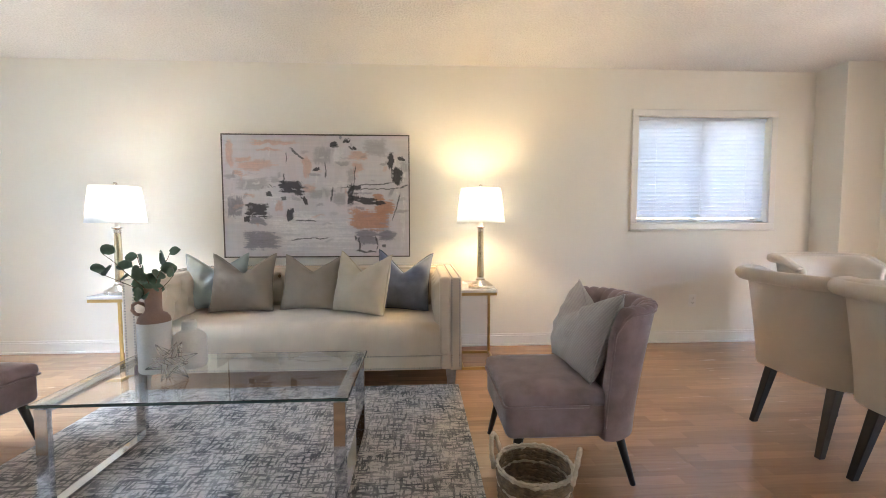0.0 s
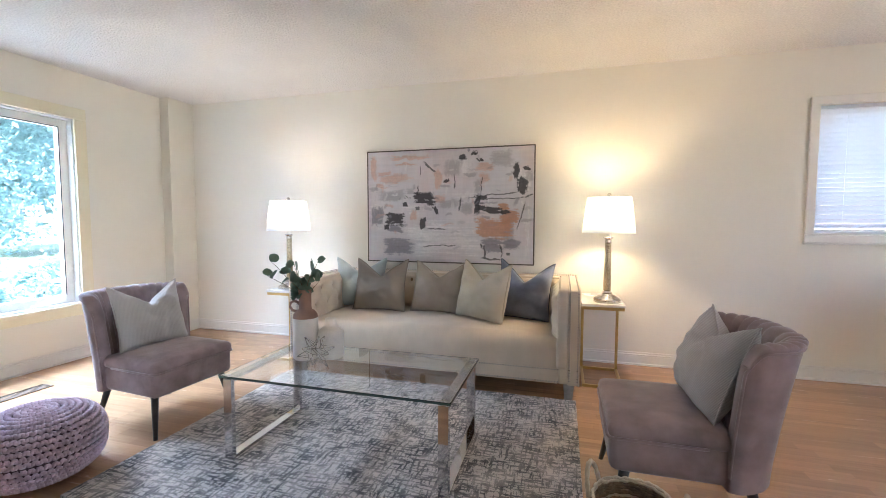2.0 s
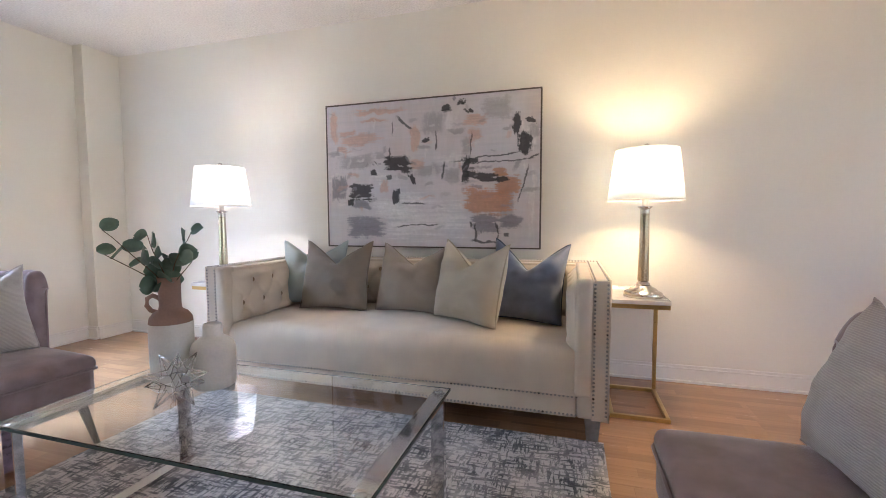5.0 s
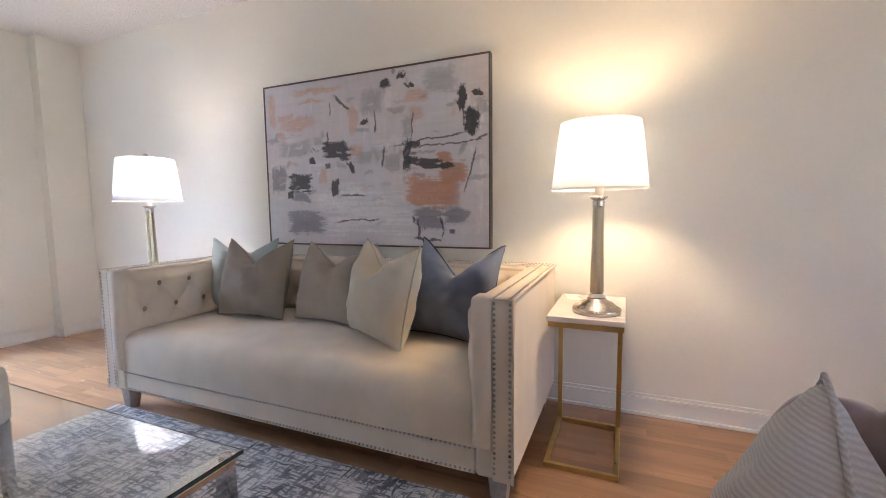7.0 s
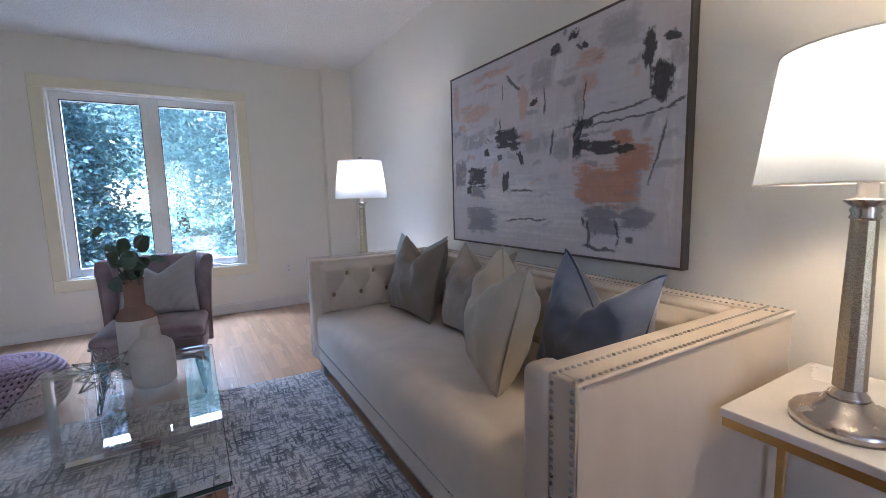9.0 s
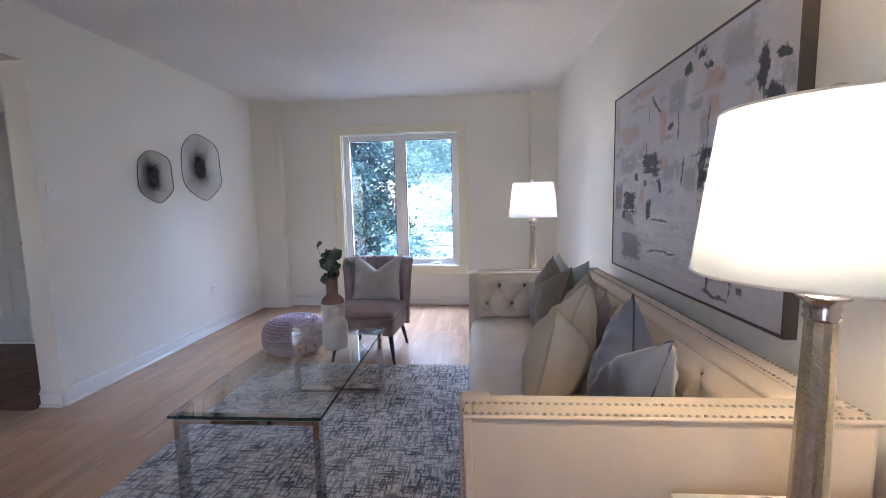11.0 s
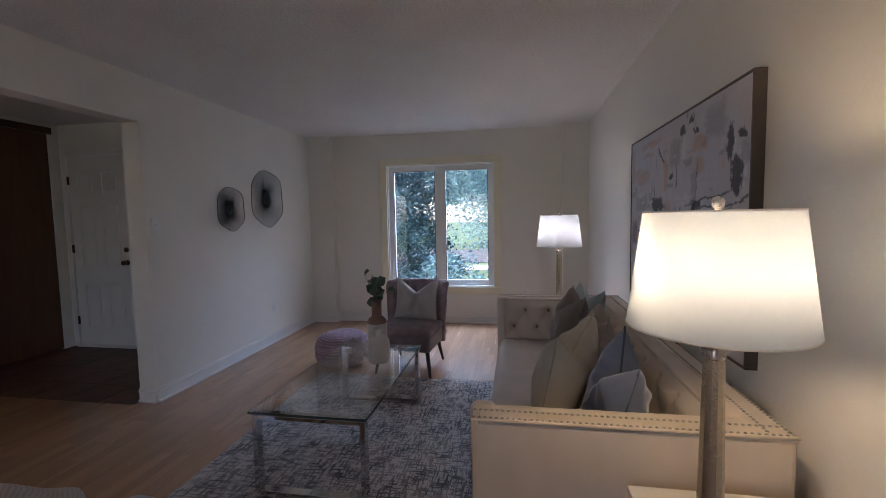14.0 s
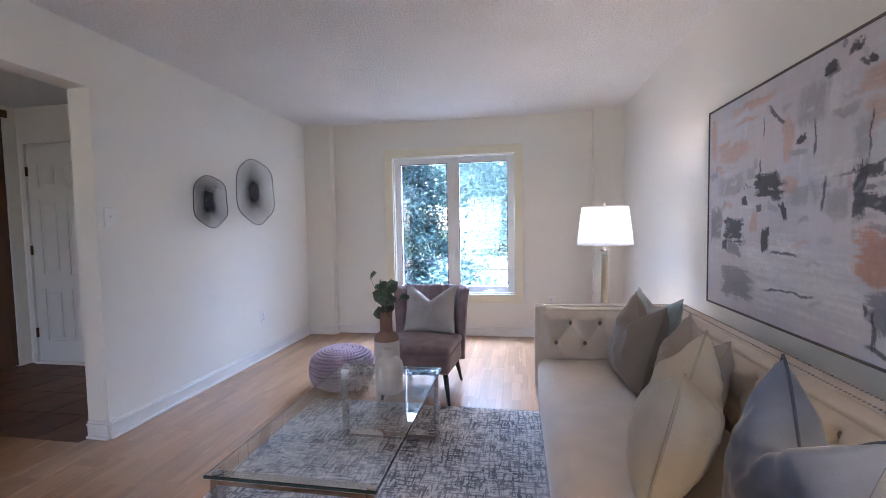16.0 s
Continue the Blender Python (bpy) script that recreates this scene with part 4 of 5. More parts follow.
# ---- upholstered chairs ----
def shell(bm, ax, ay, z0, z1, flare, thick, ends, channels=0, roll=0.02, power=2.6, forward=0.1, drop=0.14):
    """A curved back that wraps round to the sides, open to +x: plan half-width ay, depth ax; top rolled outward."""
    def plan(s):
        a = (s - 0.5) * 2
        span = 1.0 + forward * 2 / (ax + ay)
        k = a * span
        if abs(k) <= 1:
            th = k * math.pi / 2
            return Vector((-ax * abs(math.cos(th)) ** (2 / power), ay * math.copysign(abs(math.sin(th)) ** (2 / power), th), 0))
        return Vector(((abs(k) - 1) * (ax + ay) / 2, math.copysign(ay, k), 0))

    def f(s, v):
        p = plan(s)
        d = plan(min(1, s + 0.004)) - plan(max(0, s - 0.004))
        out = Vector((-d.y, d.x, 0)).normalized()
        e = min(s, 1 - s) * 2
        fall = max(0.0, 1 - e / ends)
        zt = z1 - (z1 - z0) * drop * fall ** 2
        th = thick * (1 - 0.45 * fall ** 2)
        if v < 0.42:
            q = v / 0.42
            z, o = z0 + (zt - z0) * q, th * 0.0
            o = -th * 0.5 + th
        elif v < 0.58:
            q = (v - 0.42) / 0.16
            z = zt + (roll * 1.2) * math.sin(math.pi * q)
            o = th / 2 + roll * 0.9 * math.sin(math.pi * min(1, q * 1.6)) - th * q
            if channels:
                z += 0.009 * (abs(math.sin(math.pi * channels * s)) ** 0.6 - 1) * math.sin(math.pi * q) ** 0.5
                o -= 0.013 * abs(math.sin(math.pi * channels * s)) ** 0.6 * 0.25 * q
        else:
            q = (v - 0.58) / 0.42
            z, o = zt - (zt - z0) * q, -th / 2
            if channels:
                o -= 0.013 * abs(math.sin(math.pi * channels * s)) ** 0.6 * min(1, 6 * q + 0.25)
        hgt = (z - z0) / (z1 - z0)
        lean = flare * max(0.0, hgt) ** 1.3
        return p + out * o + Vector((-lean * min(1.0, max(0.0, -p.x / ax)), 0.3 * lean * p.y / ay, z))
    g = sheet(bm, 72 if not channels else channels * 8, 44, f)
    for k in (0, -1):
        row = g[k]
        for j in range(len(row) // 2 - 1 + len(row) % 2):
            a, b, c, d = row[j], row[j + 1], row[-2 - j], row[-1 - j]
            if len({a, b, c, d}) == 4:
                bm.faces.new((a, b, c, d))
    return lambda s, v: f(s, v)


def soft_block(bm, x0, x1, y0, y1, z0, z1, bevel, crown=0.0, seg=4):
    box(bm, x0, x1, y0, y1, z0, z1, bevel=bevel, seg=seg)
    bmesh.ops.subdivide_edges(bm, edges=[e for e in bm.edges if e.calc_length() > 0.15], cuts=8, use_grid_fill=True)
    for v in bm.verts:
        u, w = (2 * (v.co.x - x0) / (x1 - x0) - 1), (2 * (v.co.y - y0) / (y1 - y0) - 1)
        if v.co.z > (z0 + z1) / 2:
            v.co.z += crown * max(0, 1 - u ** 4) * max(0, 1 - w ** 4)
    return bm


def make_armchair(m):
    t = thing("accent_chair", "mauve velvet slipper chair with channel-tufted curved back and black legs", "chair", m, "mauve chairs")
    bm = bmesh.new()
    soft_block(bm, -0.14, 0.285, -0.255, 0.255, 0.222, 0.37, 0.03)
    part("seat_base", bm, MAUVE, t, "", True)
    bm = bmesh.new()
    soft_block(bm, -0.14, 0.292, -0.260, 0.260, 0.350, 0.415, 0.028, 0.018)
    part("seat", bm, MAUVE, t, "", True)
    bm = bmesh.new()
    tube(bm, [(-0.05, -0.261, 0.36), (0.27, -0.261, 0.36), (0.287, -0.254, 0.36), (0.293, -0.24, 0.36), (0.293, 0.24, 0.36), (0.287, 0.254, 0.36), (0.27, 0.261, 0.36), (-0.05, 0.261, 0.36)], 0.0055, 8)
    part("piping", bm, MAUVE, t, "", True)
    bm = bmesh.new()
    at = shell(bm, 0.268, 0.258, 0.22, 0.735, 0.085, 0.07, 0.12, 15, 0.028, 2.9, -0.045)
    part("backrest", bm, MAUVE, t, "curved channel-tufted velvet back", True)
    bm = bmesh.new()
    tube(bm, [at(0, k / 40) for k in range(2, 17)] + [at(k / 60, 0.425) for k in range(61)] + [at(1, k / 40) for k in range(16, 1, -1)], 0.0055, 8)
    part("piping", bm, MAUVE, t, "", True)
    for x, y, dx, dy in ((0.22, -0.21, 0.05, -0.04), (0.22, 0.21, 0.05, 0.04), (-0.20, -0.18, -0.06, -0.04), (-0.20, 0.18, -0.06, 0.04)):
        bm = bmesh.new()
        round_leg(bm, x, y, 0.24, 0.021, 0.011, dx, dy)
        part("leg", bm, BLACKWOOD, t, "tapered black leg", True)
    return t


chair_w = make_armchair(pose(-1.925, 2.20, 0, 0, 0, -5))
chair_e = copy_thing(chair_w, pose(0.89, 2.15, 0, 0, 0, 180))
make_pillow("pale grey woven cushion propped on the mauve chair", KNITGREY, pose(-1.985, 2.215, 0.425, -16, 0, 84), 0.42, 0.39, 0.16, 0.32, 6, None, "cushions on the mauve chairs")
make_pillow("pale grey woven cushion propped on the mauve chair", KNITGREY, pose(0.962, 2.185, 0.42, -20, 0, -88), 0.46, 0.405, 0.20, 0.30, 7, None, "cushions on the mauve chairs")

CREAMCLOTH = mat("cream_upholstery", (0.60, 0.53, 0.44), 0.9, 0.05, 6, 0.5, 300, sheen=0.2)


def make_dining_chair(m):
    t = thing("dining_chair", "cream upholstered barrel-back dining chair with dark wooden legs", "dining chair", m, "dining chairs")
    bm = bmesh.new()
    soft_block(bm, -0.24, 0.27, -0.25, 0.25, 0.34, 0.47, 0.03, 0.02)
    part("seat", bm, CREAMCLOTH, t, "", True)
    bm = bmesh.new()
    at = shell(bm, 0.26, 0.275, 0.335, 0.79, 0.065, 0.065, 0.22, 0, 0.045, 3.2, 0.0)
    part("backrest", bm, CREAMCLOTH, t, "rolled barrel back", True)
    bm = bmesh.new()
    tube(bm, [at(k / 60, 0.455) for k in range(61)], lambda q: 0.034 - 0.012 * abs(2 * q - 1) ** 6, 12)
    part("rolled_rim", bm, CREAMCLOTH, t, "thick rolled top edge", True)
    for x, y, dx, dy in ((0.20, -0.20, 0.02, 0), (0.20, 0.20, 0.02, 0), (-0.19, -0.17, -0.09, -0.02), (-0.19, 0.17, -0.09, 0.02)):
        bm = bmesh.new()
        taper_leg(bm, x, y, 0.345, 0.024, 0.015, dx, dy)
        part("leg", bm, BLACKWOOD, t, "dark square tapered leg")
    return t


dc = make_dining_chair(pose(2.39, 2.275, 0, 0, 0, 2))
copy_thing(dc, pose(2.38, 1.72, 0, 0, 0, 0))
copy_thing(dc, pose(3.27, 3.10, 0, 0, 0, -90))

# ---- pouf ----
YARN = mat("dusty_pink_yarn", (0.47, 0.34, 0.39), 0.95, 0.1, 12, 0.6, 180, sheen=0.3)
pouf = thing("knitted_pouf", "dusty pink chunky knitted round pouf on the floor", "pouf", pose(-1.90, 1.535, 0))
# Dark plum core: the shade between stitches is put into its colour.
GAP_SHADE = mat("plum_gap_shade", (0.13, 0.085, 0.10), 0.95, 0.1, 12)
ROWS = 25


def pouf_profile(grow):
    lats = [(k / 200 - 0.5) * math.pi for k in range(201)]
    return [((0.246 + grow) * max(0.0, math.cos(a)) ** 0.55, 0.160 + (0.149 + grow) * math.copysign(abs(math.sin(a)) ** 0.8, a)) for a in lats]


bm = bmesh.new()
lathe(bm, pouf_profile(-0.006)[::4], 48)
part("shade_core", bm, GAP_SHADE, pouf, "dark core that imitates shade between the stitches", True)
line = pouf_profile(0.0)
way = [0.0]
for (ra, za), (rb, zb) in zip(line, line[1:]):
    way.append(way[-1] + math.hypot(rb - ra, zb - za))
for row in range(ROWS):
    goal = way[-1] * (row + 0.75) / (ROWS + 0.5)
    k = min(199, next(n for n, d in enumerate(way) if d >= goal))
    (ra, za), (rb, zb) = line[max(0, k - 1)], line[k + 1]
    tangent = Vector((rb - ra, 0, zb - za)).normalized()
    r, z = line[k]
    count = max(8, round(62 * r / 0.246))
    bm = bmesh.new()
    pts = []
    for i in range(count * 5):
        a = 2 * math.pi * i / (count * 5)
        s = count * a + (math.pi if row % 2 else 0) + 0.25 * math.sin(5 * a + row)
        slide, bulge = 0.0062 * math.sin(s), 0.0035 * math.cos(2 * s)
        rr = r + tangent.x * slide + tangent.z * bulge
        pts.append((rr * math.cos(a), rr * math.sin(a), z + tangent.z * slide - tangent.x * bulge))
    tube(bm, pts, 0.0088, 6, True)
    part("yarn_ring", bm, YARN, pouf, "", True)

# ---- basket ----
STRAW = mat("seagrass_straw", (0.36, 0.25, 0.15), 0.8, 0.35, 30, 0.6, 160)
PALE = mat("pale_rope", (0.55, 0.44, 0.32), 0.85, 0.2, 40, 0.6, 200)
basket = thing("woven_basket", "round woven seagrass basket with two rope handles", "basket", pose(0.665, 1.70, 0))
rb = random.Random(2)
DARKSTRAW = mat("brown_banana_leaf", (0.20, 0.125, 0.07), 0.8, 0.4, 40, 0.6, 160)
for i in range(27):
    z = 0.008 + i * 0.0091
    r = 0.112 + 0.020 * (z / 0.25) ** 0.7
    bm = bmesh.new()
    ph, tw = rb.uniform(0, 6), rb.uniform(11, 19)
    tube(bm, [((r + 0.0016 * math.sin(tw * a + ph)) * math.cos(a), (r + 0.0016 * math.sin(tw * a + ph)) * math.sin(a), z + 0.0022 * math.sin(5 * a + ph) + 0.0018 * math.sin(31 * a + 2 * ph)) for a in [2 * math.pi * k / 90 for k in range(90)]], lambda q: 0.0056 + 0.0012 * math.sin(140 * q + ph), 6, True)
    part("coil", bm, PALE if i in (19, 25, 26) else rb.choice((STRAW, DARKSTRAW)), basket, "", True)
bm = bmesh.new()
lathe(bm, [(0, 0.004), (0.108, 0.004), (0.108, 0.012), (0, 0.012)], 32)
part("bottom", bm, STRAW, basket)
for s, a0 in ((1, radians(155)), (1, radians(-25))):
    c = Vector((math.cos(a0), math.sin(a0), 0))
    e = Vector((-math.sin(a0), math.cos(a0), 0))
    bm = bmesh.new()
    pts = [c * (0.136 + 0.018 * math.sin(math.pi * k / 16)) + e * 0.05 * math.cos(math.pi * k / 16) + Vector((0, 0, 0.225 + 0.095 * math.sin(math.pi * k / 16) + 0.002 * (k % 2))) for k in range(17)]
    tube(bm, pts, lambda q: 0.0085 + 0.0015 * math.sin(60 * q), 8)
    part("handle", bm, PALE, basket, "twisted pale rope handle", True)

# ---- front window ----
y0, y1, z0, z1 = WIN
win = tagged(thing("window_1", "large two-pane white casement window with cream casing", "window"), kind="structure")
C = 0.095
for r in ((X0, X0 + 0.02, y0 - C, y1 + C, z1, z1 + C), (X0, X0 + 0.02, y0 - C, y1 + C, z0 - C, z0), (X0, X0 + 0.02, y0 - C, y0, z0, z1), (X0, X0 + 0.02, y1, y1 + C, z0, z1)):
    part("casing", boxes(r, bevel=0.004), CREAMTRIM, win, "cream painted casing")
for r in ((X0 - 0.18, X0, y0 + 0.0, y0 + 0.012, z0, z1), (X0 - 0.18, X0, y1 - 0.012, y1, z0, z1), (X0 - 0.18, X0, y0 + 0.012, y1 - 0.012, z1 - 0.012, z1), (X0 - 0.18, X0 + 0.004, y0 + 0.012, y1 - 0.012, z0, z0 + 0.014)):
    part("jamb", boxes(r), VINYL, win)
ym = (y0 + y1) / 2
for a, b in ((y0 + 0.012, ym - 0.004), (ym + 0.004, y1 - 0.012)):
    fr = bmesh.new()
    F = 0.068
    for r in ((X0 - 0.11, X0 - 0.055, a, a + F, z0 + 0.014, z1 - 0.012), (X0 - 0.11, X0 - 0.055, b - F, b, z0 + 0.014, z1 - 0.012), (X0 - 0.11, X0 - 0.055, a + F, b - F, z0 + 0.014, z0 + 0.014 + F), (X0 - 0.11, X0 - 0.055, a + F, b - F, z1 - 0.012 - F, z1 - 0.012)):
        box(fr, *r, bevel=0.004)
    sash = part("sash_frame", fr, VINYL, win, "white vinyl sash")
    part("pane", boxes((X0 - 0.087, X0 - 0.081, a + F - 0.008, b - F + 0.008, z0 + 0.006 + F, z1 - F - 0.004)), GLASS, sash, "clear glass pane").visible_shadow = False
    g = 0.006
    part("gasket", boxes((X0 - 0.054, X0 - 0.052, a + F - g, a + F, z0 + 0.014 + F, z1 - 0.012 - F), (X0 - 0.054, X0 - 0.052, b - F, b - F + g, z0 + 0.014 + F, z1 - 0.012 - F),
         (X0 - 0.054, X0 - 0.052, a + F - g, b - F + g, z1 - 0.012 - F, z1 - 0.012 - F + g)), BLACK, sash)
part("mullion_cover", boxes((X0 - 0.0545, X0 - 0.045, ym - 0.02, ym + 0.02, z0 + 0.014, z1 - 0.012), bevel=0.003), VINYL, win)
bm = bmesh.new()
box(bm, X0 - 0.045, X0 - 0.015, 2.52, 2.64, z0 + 0.014, z0 + 0.034, bevel=0.005)
tube(bm, [(X0 - 0.025, 2.56, z0 + 0.04), (X0 - 0.01, 2.60, z0 + 0.045), (X0 - 0.005, 2.66, z0 + 0.04)], 0.006, 8)
part("crank", bm, VINYL, win, "white folding crank handle")

# ---- side window with blind ----
x0, x1, z0, z1 = SIDE
win = tagged(thing("window_2", "small sliding side window with white casing", "window"), kind="structure")
C = 0.058
for r in ((x0 - C, x1 + C, Y1 - 0.02, Y1, z1, z1 + C), (x0 - C, x1 + C, Y1 - 0.02, Y1, z0 - C, z0), (x0 - C, x0, Y1 - 0.02, Y1, z0, z1), (x1, x1 + C, Y1 - 0.02, Y1, z0, z1)):
    part("casing", boxes(r, bevel=0.004), TRIM, win)
part("window_sill", boxes((x0 - C - 0.01, x1 + C + 0.01, Y1 - 0.032, Y1 - 0.0, z0 - C - 0.012, z0 - C), bevel=0.003), TRIM, win)
xm = (x0 + x1) / 2
yf = Y1 + 0.10
for r in ((x0, x0 + 0.04, yf, yf + 0.05, z0, z1), (x1 - 0.04, x1, yf, yf + 0.05, z0, z1), (x0 + 0.04, x1 - 0.04, yf, yf + 0.05, z0, z0 + 0.04), (x0 + 0.04, x1 - 0.04, yf, yf + 0.05, z1 - 0.04, z1), (xm - 0.03, xm + 0.03, yf, yf + 0.05, z0 + 0.04, z1 - 0.04)):
    part("window_frame", boxes(r, bevel=0.003), VINYL, win)
for a, b in ((x0 + 0.04, xm - 0.03), (xm + 0.03, x1 - 0.04)):
    part("pane", boxes((a, b, yf + 0.02, yf + 0.025, z0 + 0.04, z1 - 0.04)), GLASS, win).visible_shadow = False
SLAT = mat("white_blind_slat", (0.74, 0.76, 0.80), 0.4, 0.02, 3)
sn = SLAT.node_tree
st_tl, st_mx = sn.nodes.new("ShaderNodeBsdfTranslucent"), sn.nodes.new("ShaderNodeMixShader")
st_tl.inputs[0].default_value, st_mx.inputs[0].default_value = (0.66, 0.72, 0.80, 1), 0.2
sn.links.new(sn.nodes["Principled BSDF"].outputs[0], st_mx.inputs[1]), sn.links.new(st_tl.outputs[0], st_mx.inputs[2]), sn.links.new(st_mx.outputs[0], sn.nodes["Material Output"].inputs[0])
blind = thing("window_blind", "lowered white horizontal slat blind in the side window", "blind", pose(xm, Y1 + 0.045, 0))
w = (x1 - x0) / 2 - 0.012
part("head_rail", boxes((-w, w, -0.02, 0.02, z1 - 0.03, z1 - 0.002), bevel=0.003), SLAT, blind)
bm = bmesh.new()
sheet(bm, 1, 4, lambda u, v: ((2 * u - 1) * w, (v - 0.5) * 0.020, -(v - 0.5) * 0.0315 + 0.004 * (1 - (2 * v - 1) ** 2)))
slat_me = mesh(bm, "slat", SLAT, True)
n = int((z1 - z0 - 0.07) / 0.0335)
for i in range(n):
    sl = new("slat", slat_me)
    sl.parent = blind
    sl.location = (0, 0, z1 - 0.042 - i * 0.0335)
part("bottom_rail", boxes((-w, w, -0.012, 0.012, z0 + 0.012, z0 + 0.026), bevel=0.003), SLAT, blind)
for x in (-w * 0.7, 0, w * 0.7):
    bm = bmesh.new()
    tube(bm, [(x, -0.012, z0 + 0.02), (x, -0.012, z1 - 0.01)], 0.0008, 4)
    part("ladder_cord", bm, SLAT, blind)


# ---- front door and closet ----
DOORPAINT = mat("white_door_paint", (0.78, 0.75, 0.70), 0.4, 0.02, 3, 0.05, 80)
ya, yb, zt = DOOR
door = tagged(thing("door_1", "closed white six-panel front door with dark knob", "door"), kind="structure")
bm = bmesh.new()
xd = HALL_X - 0.02
box(bm, xd - 0.045, xd - 0.008, ya + 0.035, yb - 0.035, 0.02, zt - 0.035)
wd = (yb - ya - 0.07)
st, mid = 0.115, 0.10
cols = ((ya + 0.035 + st, ya + 0.035 + wd / 2 - mid / 2), (ya + 0.035 + wd / 2 + mid / 2, yb - 0.035 - st))
rows = ((0.22, 0.72), (0.86, 1.58), (1.69, 1.92))
zs = [0.02, 0.22, 0.72, 0.86, 1.58, 1.69, 1.92, zt - 0.035]
for a, b in ((ya + 0.035, cols[0][0]), (cols[0][1], cols[1][0]), (cols[1][1], yb - 0.035)):
    box(bm, xd - 0.008, xd, a, b, 0.02, zt - 0.035)
for a, b in cols:
    for k in range(0, 8, 2):
        box(bm, xd - 0.008, xd, a, b, zs[k], zs[k + 1])
part("door_leaf", bm, DOORPAINT, door)
for a, b in cols:
    for c, d in rows:
        part("panel", boxes((xd - 0.0085, xd - 0.002, a + 0.03, b - 0.03, c + 0.03, d - 0.03), bevel=0.006), DOORPAINT, door)
for r in ((HALL_X - 0.15, HALL_X + 0.0, ya, ya + 0.03, 0, zt), (HALL_X - 0.15, HALL_X + 0.0, yb - 0.03, yb, 0, zt), (HALL_X - 0.15, HALL_X, ya + 0.03, yb - 0.03, zt - 0.03, zt)):
    part("door_frame", boxes(r), DOORPAINT, door)
for r in ((HALL_X, HALL_X + 0.006, ya - 0.03, ya + 0.008, 0, zt + 0.03), (HALL_X, HALL_X + 0.006, yb - 0.008, yb + 0.03, 0, zt + 0.03), (HALL_X, HALL_X + 0.006, ya + 0.008, yb - 0.008, zt - 0.008, zt + 0.03)):
    part("casing", boxes(r, bevel=0.003), DOORPAINT, door)
part("threshold", boxes((HALL_X - 0.15, HALL_X + 0.03, ya + 0.03, yb - 0.03, 0, 0.018), bevel=0.004), TRIM, door)
BRONZE = mat("dark_bronze", (0.10, 0.065, 0.035), 0.3, 0.1, metal=0.9)
for z, r0 in ((0.94, 0.027), (1.08, 0.020)):
    bm = bmesh.new()
    lathe(bm, [(0, 0), (0.030, 0), (0.030, 0.006), (0.012, 0.008), (0.011, 0.03), (r0 * 0.9, 0.036), (r0, 0.05), (r0 * 0.8, 0.062), (0, 0.066)] if z < 1 else [(0, 0), (0.028, 0), (0.026, 0.012), (0.02, 0.016), (0, 0.018)], 20)
    bmesh.ops.transform(bm, matrix=pose(xd, yb - 0.035 - 0.065, z, 0, 90, 0), verts=bm.verts)
    part("door_knob" if z < 1 else "deadbolt", bm, BRONZE, door, "", True)
for z in (0.25, 1.05, 1.8):
    part("hinge", boxes((HALL_X - 0.022, HALL_X - 0.002, ya + 0.028, ya + 0.042, z, z + 0.09), bevel=0.002), BRONZE, door)

WALNUT = mat("brown_wood_veneer", (0.11, 0.048, 0.02), 0.4, 0.25, 3, 0.1, 30, stretch=(6, 6, 0.6))
closet = tagged(thing("closet_door", "dark brown wood veneer sliding closet doors in a track", "closet door"), kind="structure")
part("door_panel", boxes((-2.02, -1.12, HALL_Y - 0.035, HALL_Y - 0.005, 0.012, 2.33), bevel=0.003), WALNUT, closet)
part("door_panel", boxes((-1.18, -0.30, HALL_Y - 0.075, HALL_Y - 0.045, 0.012, 2.33), bevel=0.003), WALNUT, closet)
part("track", boxes((-2.06, -0.30, HALL_Y - 0.10, HALL_Y + 0.012, 2.33, 2.40), bevel=0.003), BRONZE, closet, "dark metal head track")
part("jamb", boxes((-2.06, -2.02, HALL_Y - 0.10, HALL_Y + 0.004, 0.0, 2.33), bevel=0.002), DOORPAINT, closet)
part("head_panel", boxes((-2.06, -0.30, HALL_Y - 0.10, HALL_Y, 2.40, H)), WALL, closet)


